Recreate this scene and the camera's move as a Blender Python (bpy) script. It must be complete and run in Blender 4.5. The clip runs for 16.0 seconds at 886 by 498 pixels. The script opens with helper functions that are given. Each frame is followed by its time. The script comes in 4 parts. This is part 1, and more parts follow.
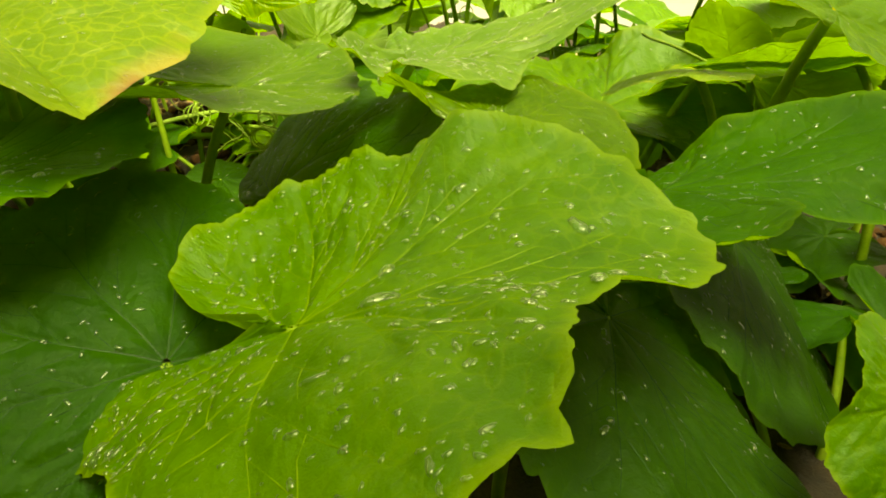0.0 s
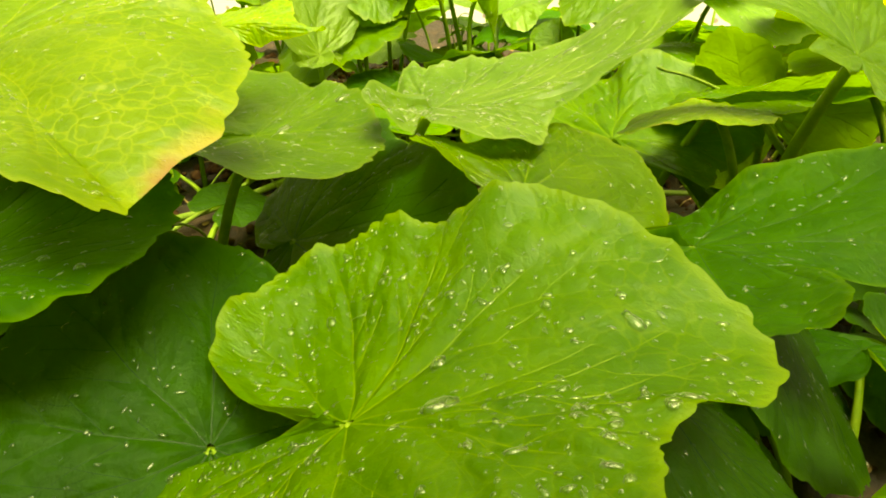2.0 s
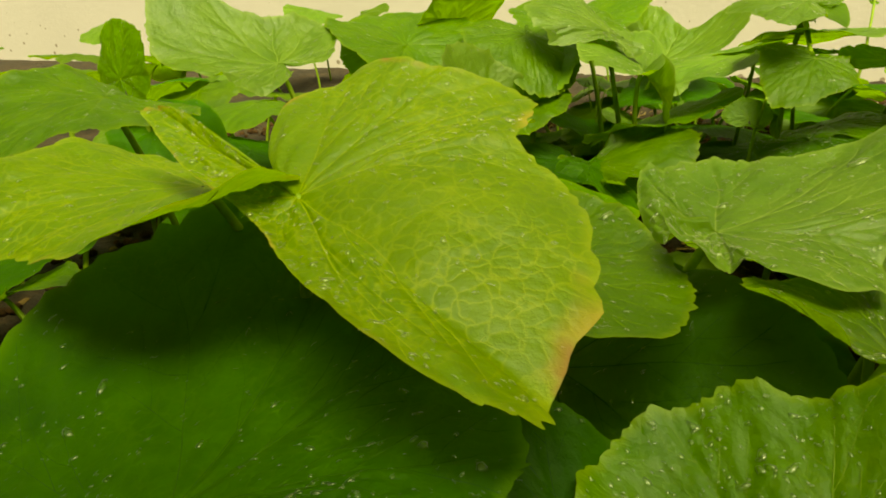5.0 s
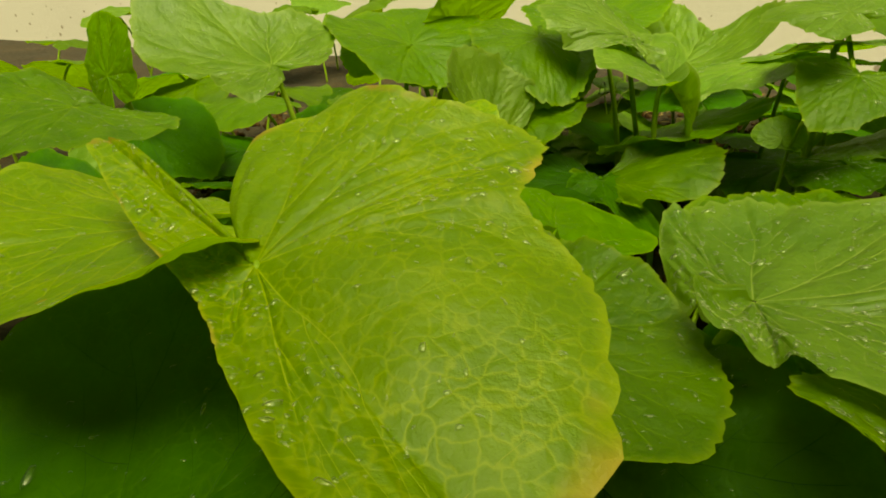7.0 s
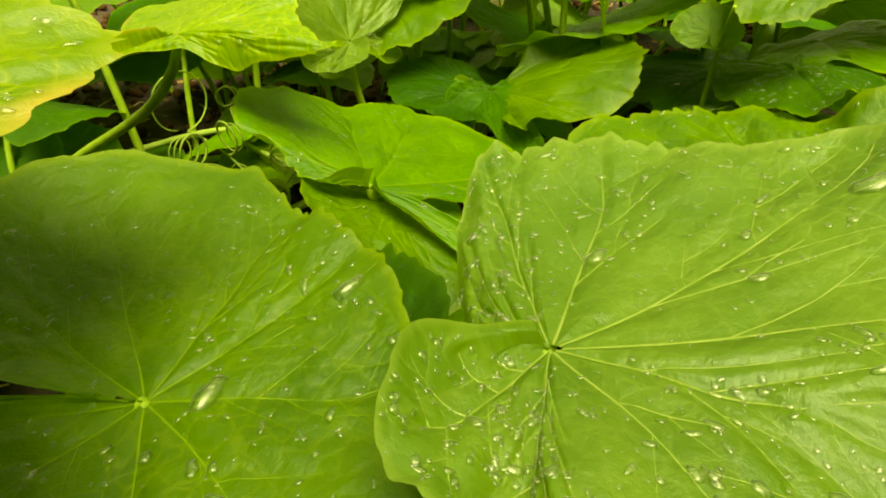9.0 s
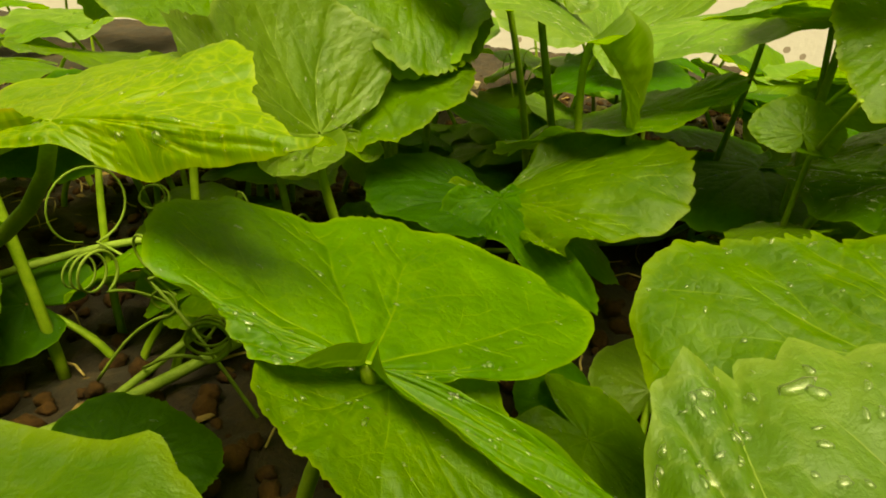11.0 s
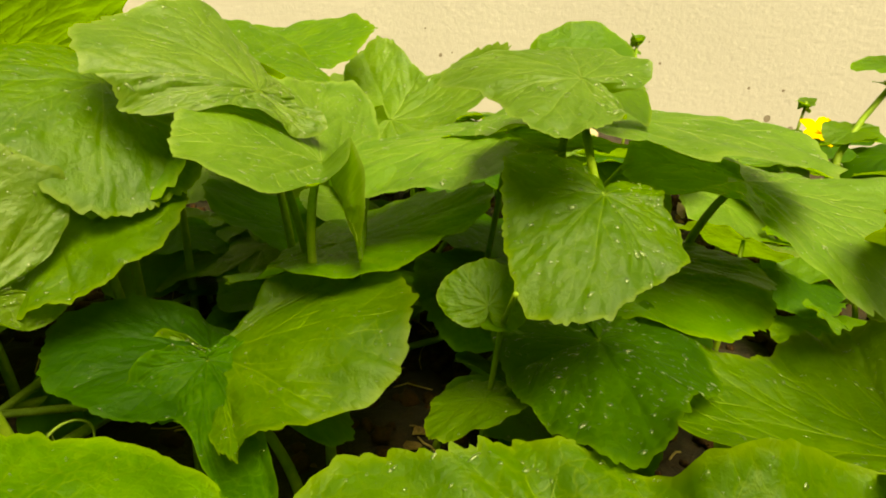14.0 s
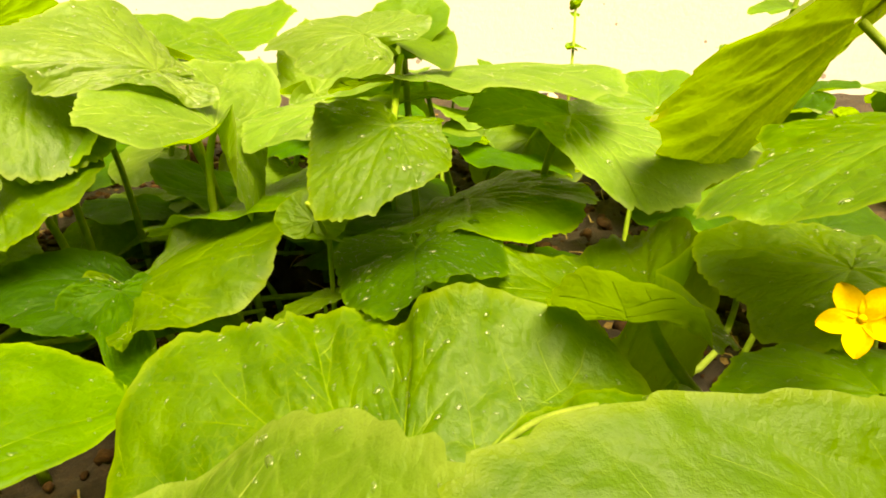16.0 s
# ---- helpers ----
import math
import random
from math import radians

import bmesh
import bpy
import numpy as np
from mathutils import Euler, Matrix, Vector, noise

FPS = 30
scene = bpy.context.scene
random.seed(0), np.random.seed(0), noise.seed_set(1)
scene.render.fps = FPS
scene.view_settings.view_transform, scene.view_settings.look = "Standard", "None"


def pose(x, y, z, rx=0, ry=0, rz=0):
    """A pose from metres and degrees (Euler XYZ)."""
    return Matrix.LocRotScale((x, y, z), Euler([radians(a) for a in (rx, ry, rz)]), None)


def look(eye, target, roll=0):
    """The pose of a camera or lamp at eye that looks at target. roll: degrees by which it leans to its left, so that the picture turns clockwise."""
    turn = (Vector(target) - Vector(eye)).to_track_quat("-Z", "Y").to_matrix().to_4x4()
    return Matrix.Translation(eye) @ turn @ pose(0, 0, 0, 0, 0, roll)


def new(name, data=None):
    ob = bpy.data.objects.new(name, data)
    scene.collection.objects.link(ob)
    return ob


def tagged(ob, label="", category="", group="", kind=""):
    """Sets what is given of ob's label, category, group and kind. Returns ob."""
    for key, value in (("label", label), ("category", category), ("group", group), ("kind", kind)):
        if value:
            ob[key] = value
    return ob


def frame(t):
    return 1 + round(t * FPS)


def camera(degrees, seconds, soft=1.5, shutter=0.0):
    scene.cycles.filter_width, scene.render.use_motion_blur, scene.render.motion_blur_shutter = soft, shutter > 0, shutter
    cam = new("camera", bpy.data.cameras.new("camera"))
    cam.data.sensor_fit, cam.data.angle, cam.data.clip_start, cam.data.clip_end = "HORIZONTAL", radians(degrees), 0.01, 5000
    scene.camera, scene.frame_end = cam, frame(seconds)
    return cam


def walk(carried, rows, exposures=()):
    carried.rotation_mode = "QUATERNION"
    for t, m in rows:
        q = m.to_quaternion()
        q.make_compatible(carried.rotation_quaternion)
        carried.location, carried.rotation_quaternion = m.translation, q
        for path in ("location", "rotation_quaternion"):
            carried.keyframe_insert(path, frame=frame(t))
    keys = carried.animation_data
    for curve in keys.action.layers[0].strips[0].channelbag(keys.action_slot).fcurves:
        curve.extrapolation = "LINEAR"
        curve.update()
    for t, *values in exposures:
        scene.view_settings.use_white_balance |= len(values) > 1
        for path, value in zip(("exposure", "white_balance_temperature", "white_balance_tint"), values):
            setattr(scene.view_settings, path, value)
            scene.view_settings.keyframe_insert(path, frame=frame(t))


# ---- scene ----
# the camera and its walk
cam = camera(73.8, 16.0, soft=1.8)
PATH = [
    (0, (0.014, 0.045, 0.2741), (0.012, 1.7927, -0.6982), -0.11),
    (0.5, (0.013, 0.0524, 0.2819), (0.028, 1.7924, -0.7041), -0.51),
    (1, (0.009, 0.0565, 0.2822), (0.031, 1.7927, -0.7104), -0.37),
    (1.5, (0.005, 0.0576, 0.2881), (0.025, 1.7849, -0.7198), -0.58),
    (2, (-0.003, 0.0605, 0.2988), (0.026, 1.7923, -0.7012), -0.52),
    (2.5, (-0.012, 0.0702, 0.3133), (0.032, 1.7976, -0.6936), -0.33),
    (3, (-0.039, 0.0795, 0.3259), (-0.014, 1.8256, -0.6491), -0.65),
    (3.5, (-0.059, 0.0806, 0.3267), (-0.125, 1.8339, -0.6334), -1.9),
    (4, (-0.071, 0.0956, 0.3251), (-0.192, 1.8406, -0.6446), -2.43),
    (4.5, (-0.091, 0.1049, 0.3316), (-0.262, 1.8512, -0.6281), -2.92),
    (5, (-0.104, 0.095, 0.3333), (-0.3079, 1.8738, -0.558), -2.88),
    (5.2, (-0.11, 0.0924, 0.3358), (-0.327, 1.8678, -0.559), -2.86),
    (7.3, (-0.096, 0.1781, 0.3441), (-0.3291, 1.9203, -0.6101), -1.79),
    (7.5, (-0.074, 0.2098, 0.3395), (-0.2799, 1.9266, -0.6656), -0.86),
    (8, (-0.048, 0.226, 0.3336), (-0.244, 1.8527, -0.8134), -2.91),
    (8.5, (-0.024, 0.2475, 0.3227), (-0.201, 1.8238, -0.8955), -3.05),
    (9, (-0.018, 0.2708, 0.3054), (-0.156, 1.858, -0.9036), -1.57),
    (9.5, (-0.034, 0.2994, 0.2892), (-0.121, 1.9395, -0.8521), 0.02),
    (9.7, (-0.04, 0.3129, 0.2908), (-0.124, 1.9768, -0.8158), -0.05),
    (11.8, (-0.057, 0.4077, 0.264), (0.063, 2.1655, -0.6825), 3.21),
    (12, (-0.051, 0.4165, 0.2675), (0.075, 2.1667, -0.6921), 3.85),
    (12.5, (-0.038, 0.452, 0.2734), (0.174, 2.2077, -0.6607), 5.55),
    (13, (-0.006, 0.4598, 0.2832), (0.233, 2.2391, -0.5982), 5.28),
    (13.5, (0.015, 0.4508, 0.295), (0.399, 2.2185, -0.558), 5.69),
    (14, (0.036, 0.4309, 0.3208), (0.4969, 2.1781, -0.5365), 4.44),
    (14.5, (0.055, 0.4131, 0.329), (0.5211, 2.1515, -0.5432), 2.68),
    (15, (0.078, 0.3948, 0.3292), (0.5289, 2.1566, -0.5032), 1.15),
    (15.5, (0.101, 0.3739, 0.3197), (0.5349, 2.1396, -0.5134), 0.36),
    (16, (0.116, 0.3361, 0.3243), (0.5098, 2.0724, -0.5868), -0.49),
]
EXPOSURES = [(t, stops, 13500, tint - 2) for t, stops, tint in (
    (0, 1.85, -24), (1, 1.85, -24), (1.5, 1.9, -24), (2, 2.05, -22), (2.5, 1.8, -22), (3, 0.7, -34), (3.5, 0.7, -37), (4, 0.9, -31), (5, 0.95, -25), (7.5, 0.65, -31), (8, 0.6, -38), (8.5, 0.75, -34), (9, 1.55, -22), (9.7, 1.45, -22),
    (12, 0.9, -19), (12.5, 0.95, -22), (13, 1.1, -22), (14, 1.1, -18), (14.5, 0.95, -17), (15, 1.0, -17), (15.5, 1.5, -9), (16, 1.95, -2))]
walk(cam, [(t, look(eye, target, roll)) for t, eye, target, roll in PATH], EXPOSURES)

# ---------------------------------------------------------------- world and light
SUN_ELEVATION, SUN_ROTATION = radians(67), radians(165)
world = bpy.data.worlds.new("world")
scene.world = world
world.use_nodes = True
wn = world.node_tree.nodes
sky = wn.new("ShaderNodeTexSky")
sky.sky_type, sky.sun_disc = "NISHITA", False
sky.sun_elevation, sky.sun_rotation = SUN_ELEVATION, SUN_ROTATION
sky.dust_density, sky.air_density, sky.ozone_density = 6.0, 1.0, 0.3
wn["Background"].inputs["Strength"].default_value = 0.046
grey = wn.new("ShaderNodeHueSaturation")
grey.inputs["Saturation"].default_value = 0.25
world.node_tree.links.new(sky.outputs[0], grey.inputs["Color"])
world.node_tree.links.new(grey.outputs[0], wn["Background"].inputs["Color"])
sun = new("sun", bpy.data.lights.new("sun", "SUN"))
sun.data.energy, sun.data.angle, sun.data.color = 4.8, radians(42), (1.0, 0.95, 0.84)
sun.matrix_world = look((0, 0, 0), (-math.sin(SUN_ROTATION) * math.cos(SUN_ELEVATION), -math.cos(SUN_ROTATION) * math.cos(SUN_ELEVATION), -math.sin(SUN_ELEVATION)))


# ---------------------------------------------------------------- materials
class Nodes:
    """A material's nodes, with short calls for the ones used often."""

    def __init__(self, name):
        self.mat = bpy.data.materials.new(name)
        self.mat.use_nodes = True
        self.tree = self.mat.node_tree
        self.bsdf = self.tree.nodes["Principled BSDF"]
        self.out = self.tree.nodes["Material Output"]

    def add(self, kind, **inputs):
        node = self.tree.nodes.new(kind)
        for key, value in inputs.items():
            self.put(node, key.replace("_", " "), value)
        return node

    def put(self, node, key, value):
        if isinstance(value, bpy.types.NodeSocket):
            self.tree.links.new(value, node.inputs[key])
        else:
            node.inputs[key].default_value = value

    def noise(self, co, scale, detail=3.0, rough=0.55):
        return self.add("ShaderNodeTexNoise", Vector=co, Scale=scale, Detail=detail, Roughness=rough).outputs["Fac"]

    def ramp(self, fac, stops):
        node = self.add("ShaderNodeValToRGB", Fac=fac)
        el = node.color_ramp.elements
        while len(el) < len(stops):
            el.new(0.5)
        for e, (p, c) in zip(el, stops):
            e.position, e.color = p, (*c, 1) if len(c) == 3 else c
        return node.outputs["Color"]

    def mix(self, fac, a, b, blend="MIX"):
        node = self.tree.nodes.new("ShaderNodeMix")
        node.data_type, node.blend_type = "RGBA", blend
        for i, v in ((0, fac), (6, a), (7, b)):
            if isinstance(v, bpy.types.NodeSocket):
                self.tree.links.new(v, node.inputs[i])
            else:
                node.inputs[i].default_value = (*v, 1) if isinstance(v, tuple) and len(v) == 3 else v
        return node.outputs[2]

    def math(self, op, a, b=0.0):
        node = self.tree.nodes.new("ShaderNodeMath")
        node.operation = op
        for i, v in ((0, a), (1, b)):
            if isinstance(v, bpy.types.NodeSocket):
                self.tree.links.new(v, node.inputs[i])
            else:
                node.inputs[i].default_value = v
        return node.outputs[0]

    def bump(self, height, strength, distance):
        return self.add("ShaderNodeBump", Height=height, Strength=strength, Distance=distance).outputs["Normal"]


def leaf_material(name, dark, light, vein, margin=0.0, gloss=0.43, relief=0.0019):
    """A wet, finely netted leaf: grain, blotches, net of small veins, glossy cuticle and light that shines through."""
    n = Nodes(name)
    co = n.add("ShaderNodeAttribute")
    co.attribute_name = "leafco"
    at = co.outputs["Vector"]
    rim = n.add("ShaderNodeAttribute")
    rim.attribute_name = "rim"
    info = n.add("ShaderNodeObjectInfo")
    own = n.tree.nodes.new("ShaderNodeVectorMath")
    own.operation = "ADD"
    shift = n.add("ShaderNodeCombineXYZ", Z=n.math("MULTIPLY", info.outputs["Random"], 7.0))
    n.tree.links.new(at, own.inputs[0])
    n.tree.links.new(shift.outputs[0], own.inputs[1])
    at = own.outputs[0]
    blotch = n.noise(at, 38.0, 3.0)
    grain = n.noise(at, 420.0, 4.0, 0.7)
    net = n.add("ShaderNodeTexVoronoi", Vector=n.mix(0.007, at, n.add("ShaderNodeTexNoise", Vector=at, Scale=120.0).outputs["Color"]), Scale=150.0)
    net.feature = "DISTANCE_TO_EDGE"
    lines = n.ramp(net.outputs["Distance"], [(0.0, (1, 1, 1)), (0.09, (0, 0, 0))])
    base = n.mix(n.ramp(blotch, [(0.3, (0, 0, 0)), (0.7, (1, 1, 1))]), dark, light)
    base = n.mix(n.math("MULTIPLY", grain, 0.4), base, tuple(0.6 * c for c in dark))
    fade = n.ramp(n.noise(at, 16.0, 2.0), [(0.35, (0.15, 0.15, 0.15)), (0.65, (1, 1, 1))])
    base = n.mix(n.math("MULTIPLY", n.math("MULTIPLY", lines, fade), 0.65 if margin else 0.28), base, vein)
    # a thin pale line runs along the rim
    base = n.mix(n.math("MULTIPLY", n.ramp(rim.outputs["Fac"], [(0.955, (0, 0, 0)), (0.995, (1, 1, 1))]), 0.45), base, vein)
    if margin:
        edge = n.math("MULTIPLY", n.ramp(rim.outputs["Fac"], [(0.93, (0, 0, 0)), (1.0, (1, 1, 1))]), n.ramp(n.noise(at, 30.0, 2.0), [(0.54, (0, 0, 0)), (0.66, (1, 1, 1))]))
        base = n.mix(n.math("MULTIPLY", edge, margin), base, (0.42, 0.30, 0.05))
        crisp = n.math("MULTIPLY", n.ramp(rim.outputs["Fac"], [(0.95, (0, 0, 0)), (1.0, (1, 1, 1))]), n.ramp(n.noise(at, 40.0, 2.0), [(0.6, (0, 0, 0)), (0.68, (1, 1, 1))]))
        base = n.mix(n.math("MULTIPLY", crisp, margin), base, (0.30, 0.13, 0.035))
        spot = n.add("ShaderNodeTexVoronoi", Vector=at, Scale=42.0)
        rust = n.math("MULTIPLY", n.math("LESS_THAN", spot.outputs["Distance"], 0.085), n.math("GREATER_THAN", n.add("ShaderNodeSeparateXYZ", Vector=spot.outputs["Color"]).outputs["X"], 0.86))
        base = n.mix(n.math("MULTIPLY", rust, 0.85), base, (0.42, 0.20, 0.04))
    tone = n.add("ShaderNodeHueSaturation", Color=base)
    n.put(tone, "Value", n.math("ADD", n.math("MULTIPLY", info.outputs["Random"], 0.35), 0.82))
    n.put(tone, "Hue", n.math("ADD", n.math("MULTIPLY", info.outputs["Random"], 0.016), 0.492))
    colour = tone.outputs["Color"]
    n.put(n.bsdf, "Base Color", colour)
    n.put(n.bsdf, "Roughness", n.math("ADD", n.math("MULTIPLY", n.math("ADD", grain, n.noise(at, 24.0, 2.0)), 0.22), gloss - 0.12))
    n.put(n.bsdf, "Specular IOR Level", 0.16 if gloss > 0.48 else 0.36 if gloss > 0.42 and not margin else 0.5)
    # the blade puckers between its small veins
    pucker = n.math("MULTIPLY", n.noise(at, 62.0, 2.0, 0.4), 1.6)
    crinkle = n.math("ADD", n.math("MULTIPLY", n.ramp(net.outputs["Distance"], [(0.0, (0, 0, 0)), (0.3, (1, 1, 1))]), 0.13), n.math("ADD", n.math("MULTIPLY", n.noise(at, 150.0, 4.0), 0.8), pucker))
    normal = n.bump(n.math("ADD", crinkle, n.math("MULTIPLY", grain, 0.3)), 0.62, relief)
    n.put(n.bsdf, "Normal", normal)
    glow = n.add("ShaderNodeBsdfTranslucent", Color=n.mix(0.65, colour, (0.33, 0.56, 0.0)), Normal=normal)
    both = n.add("ShaderNodeMixShader", Fac=0.4)
    n.tree.links.new(n.bsdf.outputs[0], both.inputs[1])
    n.tree.links.new(glow.outputs[0], both.inputs[2])
    n.tree.links.new(both.outputs[0], n.out.inputs["Surface"])
    return n.mat


def plain_material(name, a, b, scale, rough, relief=0.0, fine=8.0):
    n = Nodes(name)
    co = n.add("ShaderNodeTexCoord").outputs["Object"]
    big, small = n.noise(co, scale, 4.0), n.noise(co, scale * fine, 4.0, 0.7)
    fac = n.math("ADD", n.math("MULTIPLY", big, 0.6), n.math("MULTIPLY", small, 0.4))
    n.put(n.bsdf, "Base Color", n.ramp(fac, [(0.35, a), (0.65, b)]))
    n.put(n.bsdf, "Roughness", rough)
    n.put(n.bsdf, "Specular IOR Level", 0.2)
    if relief:
        n.put(n.bsdf, "Normal", n.bump(fac, 0.8, relief))
    return n.mat


LEAF = {
    "green": leaf_material("fresh_leaf", (0.050, 0.130, 0.0008), (0.095, 0.198, 0.001), (0.21, 0.29, 0.012)),
    # deep and dark greens also carry the shade on low, covered leaves
    "deep": leaf_material("deep_shaded_leaf", (0.018, 0.074, 0.0006), (0.040, 0.124, 0.001), (0.11, 0.21, 0.008), 0.0, 0.56),
    "dark": leaf_material("dark_shaded_leaf", (0.011, 0.048, 0.0006), (0.024, 0.082, 0.001), (0.05, 0.12, 0.003), 0.0, 0.5),
    "yellow": leaf_material("ageing_leaf", (0.112, 0.21, 0.0008), (0.188, 0.285, 0.0015), (0.32, 0.38, 0.02), 0.9, 0.43, 0.0019),
    "pale": leaf_material("pale_leaf", (0.074, 0.160, 0.007), (0.138, 0.240, 0.018), (0.25, 0.33, 0.06), 0.0, 0.41),
}


def vein_material(name, a, b, glow):
    n = Nodes(name)
    co = n.add("ShaderNodeTexCoord").outputs["Object"]
    n.put(n.bsdf, "Base Color", n.mix(n.noise(co, 160.0, 3.0), a, b))
    n.put(n.bsdf, "Roughness", 0.5)
    n.put(n.bsdf, "Specular IOR Level", 0.3)
    shine = n.add("ShaderNodeBsdfTranslucent", Color=(*glow, 1))
    both = n.add("ShaderNodeMixShader", Fac=0.35)
    n.tree.links.new(n.bsdf.outputs[0], both.inputs[1])
    n.tree.links.new(shine.outputs[0], both.inputs[2])
    n.tree.links.new(both.outputs[0], n.out.inputs["Surface"])
    return n.mat


VEIN = {
    "green": vein_material("fresh_vein", (0.10, 0.19, 0.004), (0.22, 0.31, 0.022), (0.30, 0.46, 0.01)),
    # deep and dark veins are darkened to go with the shaded leaf looks
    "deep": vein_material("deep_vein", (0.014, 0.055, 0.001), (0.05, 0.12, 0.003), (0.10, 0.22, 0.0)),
    "dark": vein_material("dark_shaded_vein", (0.007, 0.030, 0.0005), (0.028, 0.08, 0.002), (0.06, 0.15, 0.0)),
    "yellow": vein_material("ageing_vein", (0.20, 0.28, 0.01), (0.36, 0.42, 0.05), (0.36, 0.46, 0.02)),
    "pale": vein_material("pale_vein", (0.17, 0.25, 0.03), (0.32, 0.40, 0.11), (0.32, 0.46, 0.04)),
}
STALK = plain_material("leaf_stalk", (0.13, 0.22, 0.02), (0.22, 0.30, 0.035), 120.0, 0.55, 0.0006)
VINE = plain_material("vine_stem", (0.10, 0.16, 0.02), (0.20, 0.26, 0.05), 90.0, 0.6, 0.0008)
PETAL = plain_material("petal", (0.75, 0.42, 0.0), (0.85, 0.55, 0.01), 160.0, 0.6, 0.0004)
LITTER = plain_material("dry_litter", (0.06, 0.033, 0.012), (0.24, 0.15, 0.055), 60.0, 0.9, 0.001)
STRAW = plain_material("dry_straw", (0.20, 0.13, 0.05), (0.42, 0.30, 0.13), 50.0, 0.85)
CLOD = plain_material("soil_clod", (0.016, 0.007, 0.002), (0.062, 0.027, 0.008), 45.0, 0.95, 0.003)
STONE = plain_material("pale_stone", (0.32, 0.22, 0.15), (0.5, 0.38, 0.28), 40.0, 0.85, 0.002)


def water_material():
    n = Nodes("water")
    shine = n.add("ShaderNodeBsdfGlossy", Color=(1, 1, 0.84, 1), Roughness=0.4)
    clear = n.add("ShaderNodeBsdfTransparent", Color=(1, 1, 1, 1))
    edge = n.add("ShaderNodeFresnel", IOR=1.33)
    both = n.add("ShaderNodeMixShader", Fac=n.math("ADD", n.math("MULTIPLY", edge.outputs[0], 0.5), 0.06))
    n.tree.links.new(clear.outputs[0], both.inputs[1])
    n.tree.links.new(shine.outputs[0], both.inputs[2])
    n.tree.links.new(both.outputs[0], n.out.inputs["Surface"])
    return n.mat


WATER = water_material()


def soil_material():
    n = Nodes("damp_soil")
    co = n.add("ShaderNodeTexCoord").outputs["Object"]
    big, mid, fine = n.noise(co, 6.0, 4.0), n.noise(co, 55.0, 5.0, 0.65), n.noise(co, 420.0, 4.0, 0.7)
    fac = n.math("ADD", n.math("MULTIPLY", big, 0.35), n.math("ADD", n.math("MULTIPLY", mid, 0.4), n.math("MULTIPLY", fine, 0.25)))
    n.put(n.bsdf, "Base Color", n.ramp(fac, [(0.36, (0.006, 0.003, 0.001)), (0.5, (0.019, 0.0095, 0.003)), (0.70, (0.075, 0.038, 0.012))]))
    n.put(n.bsdf, "Roughness", 0.9)
    n.put(n.bsdf, "Normal", n.bump(fac, 1.0, 0.012))
    return n.mat


def wall_material():
    n = Nodes("cream_render")
    co = n.add("ShaderNodeTexCoord").outputs["Object"]
    big, fine = n.noise(co, 1.6, 5.0), n.noise(co, 60.0, 5.0, 0.7)
    base = n.mix(n.ramp(big, [(0.35, (0, 0, 0)), (0.7, (1, 1, 1))]), (0.58, 0.515, 0.55), (0.635, 0.565, 0.605))
    base = n.mix(n.math("MULTIPLY", fine, 0.12), base, (0.5, 0.4, 0.3))
    splash = n.add("ShaderNodeTexVoronoi", Vector=co, Scale=21.0, Randomness=1.0)
    height = n.add("ShaderNodeSeparateXYZ", Vector=co).outputs["Z"]
    # splashed earth lies thick on the foot of the wall and thins out upwards
    reach = n.ramp(height, [(0.0, (0.36, 0.36, 0.36)), (0.10, (0.22, 0.22, 0.22)), (0.22, (0.05, 0.05, 0.05)), (0.4, (0.0, 0.0, 0.0))])
    dot = n.math("LESS_THAN", splash.outputs["Distance"], n.math("MULTIPLY", reach, n.noise(co, 14.0, 2.0)))
    base = n.mix(n.math("MULTIPLY", dot, 0.75), base, (0.17, 0.11, 0.075))
    n.put(n.bsdf, "Base Color", base)
    n.put(n.bsdf, "Roughness", 0.85)
    n.put(n.bsdf, "Normal", n.bump(fine, 0.5, 0.003))
    return n.mat


# ---------------------------------------------------------------- mesh helpers
def link_mesh(name, verts, faces, material, parent=None, smooth=True):
    me = bpy.data.meshes.new(name)
    if isinstance(faces, np.ndarray):
        verts = np.asarray(verts, np.float32)
        me.vertices.add(len(verts)), me.loops.add(faces.size), me.polygons.add(len(faces))
        me.vertices.foreach_set("co", verts.ravel())
        me.loops.foreach_set("vertex_index", faces.ravel().astype(np.int32))
        me.polygons.foreach_set("loop_start", np.arange(0, faces.size, faces.shape[1], dtype=np.int32))
    else:
        me.from_pydata([tuple(v) for v in verts], [], faces)
    me.materials.append(material)
    if smooth:
        me.polygons.foreach_set("use_smooth", [True] * len(me.polygons))
    me.update(calc_edges=True)
    ob = new(name, me)
    ob.parent = parent
    return ob


def tube(points, radii, sides=8):
    """A closed tube along the points."""
    pts = [Vector(p) for p in points]
    verts, faces, side = [], [], None
    for i, p in enumerate(pts):
        d = (pts[min(i + 1, len(pts) - 1)] - pts[max(i - 1, 0)]).normalized()
        if side is None:
            side = d.orthogonal().normalized()
        side = (side - d * side.dot(d)).normalized()
        up = d.cross(side)
        for k in range(sides):
            a = 2 * math.pi * k / sides
            verts.append(p + (side * math.cos(a) + up * math.sin(a)) * radii[i])
    for i in range(len(pts) - 1):
        for k in range(sides):
            a, b = i * sides + k, i * sides + (k + 1) % sides
            faces.append((a, b, b + sides, a + sides))
    faces.append(tuple(reversed(range(sides))))
    faces.append(tuple(range((len(pts) - 1) * sides, len(pts) * sides)))
    return verts, faces


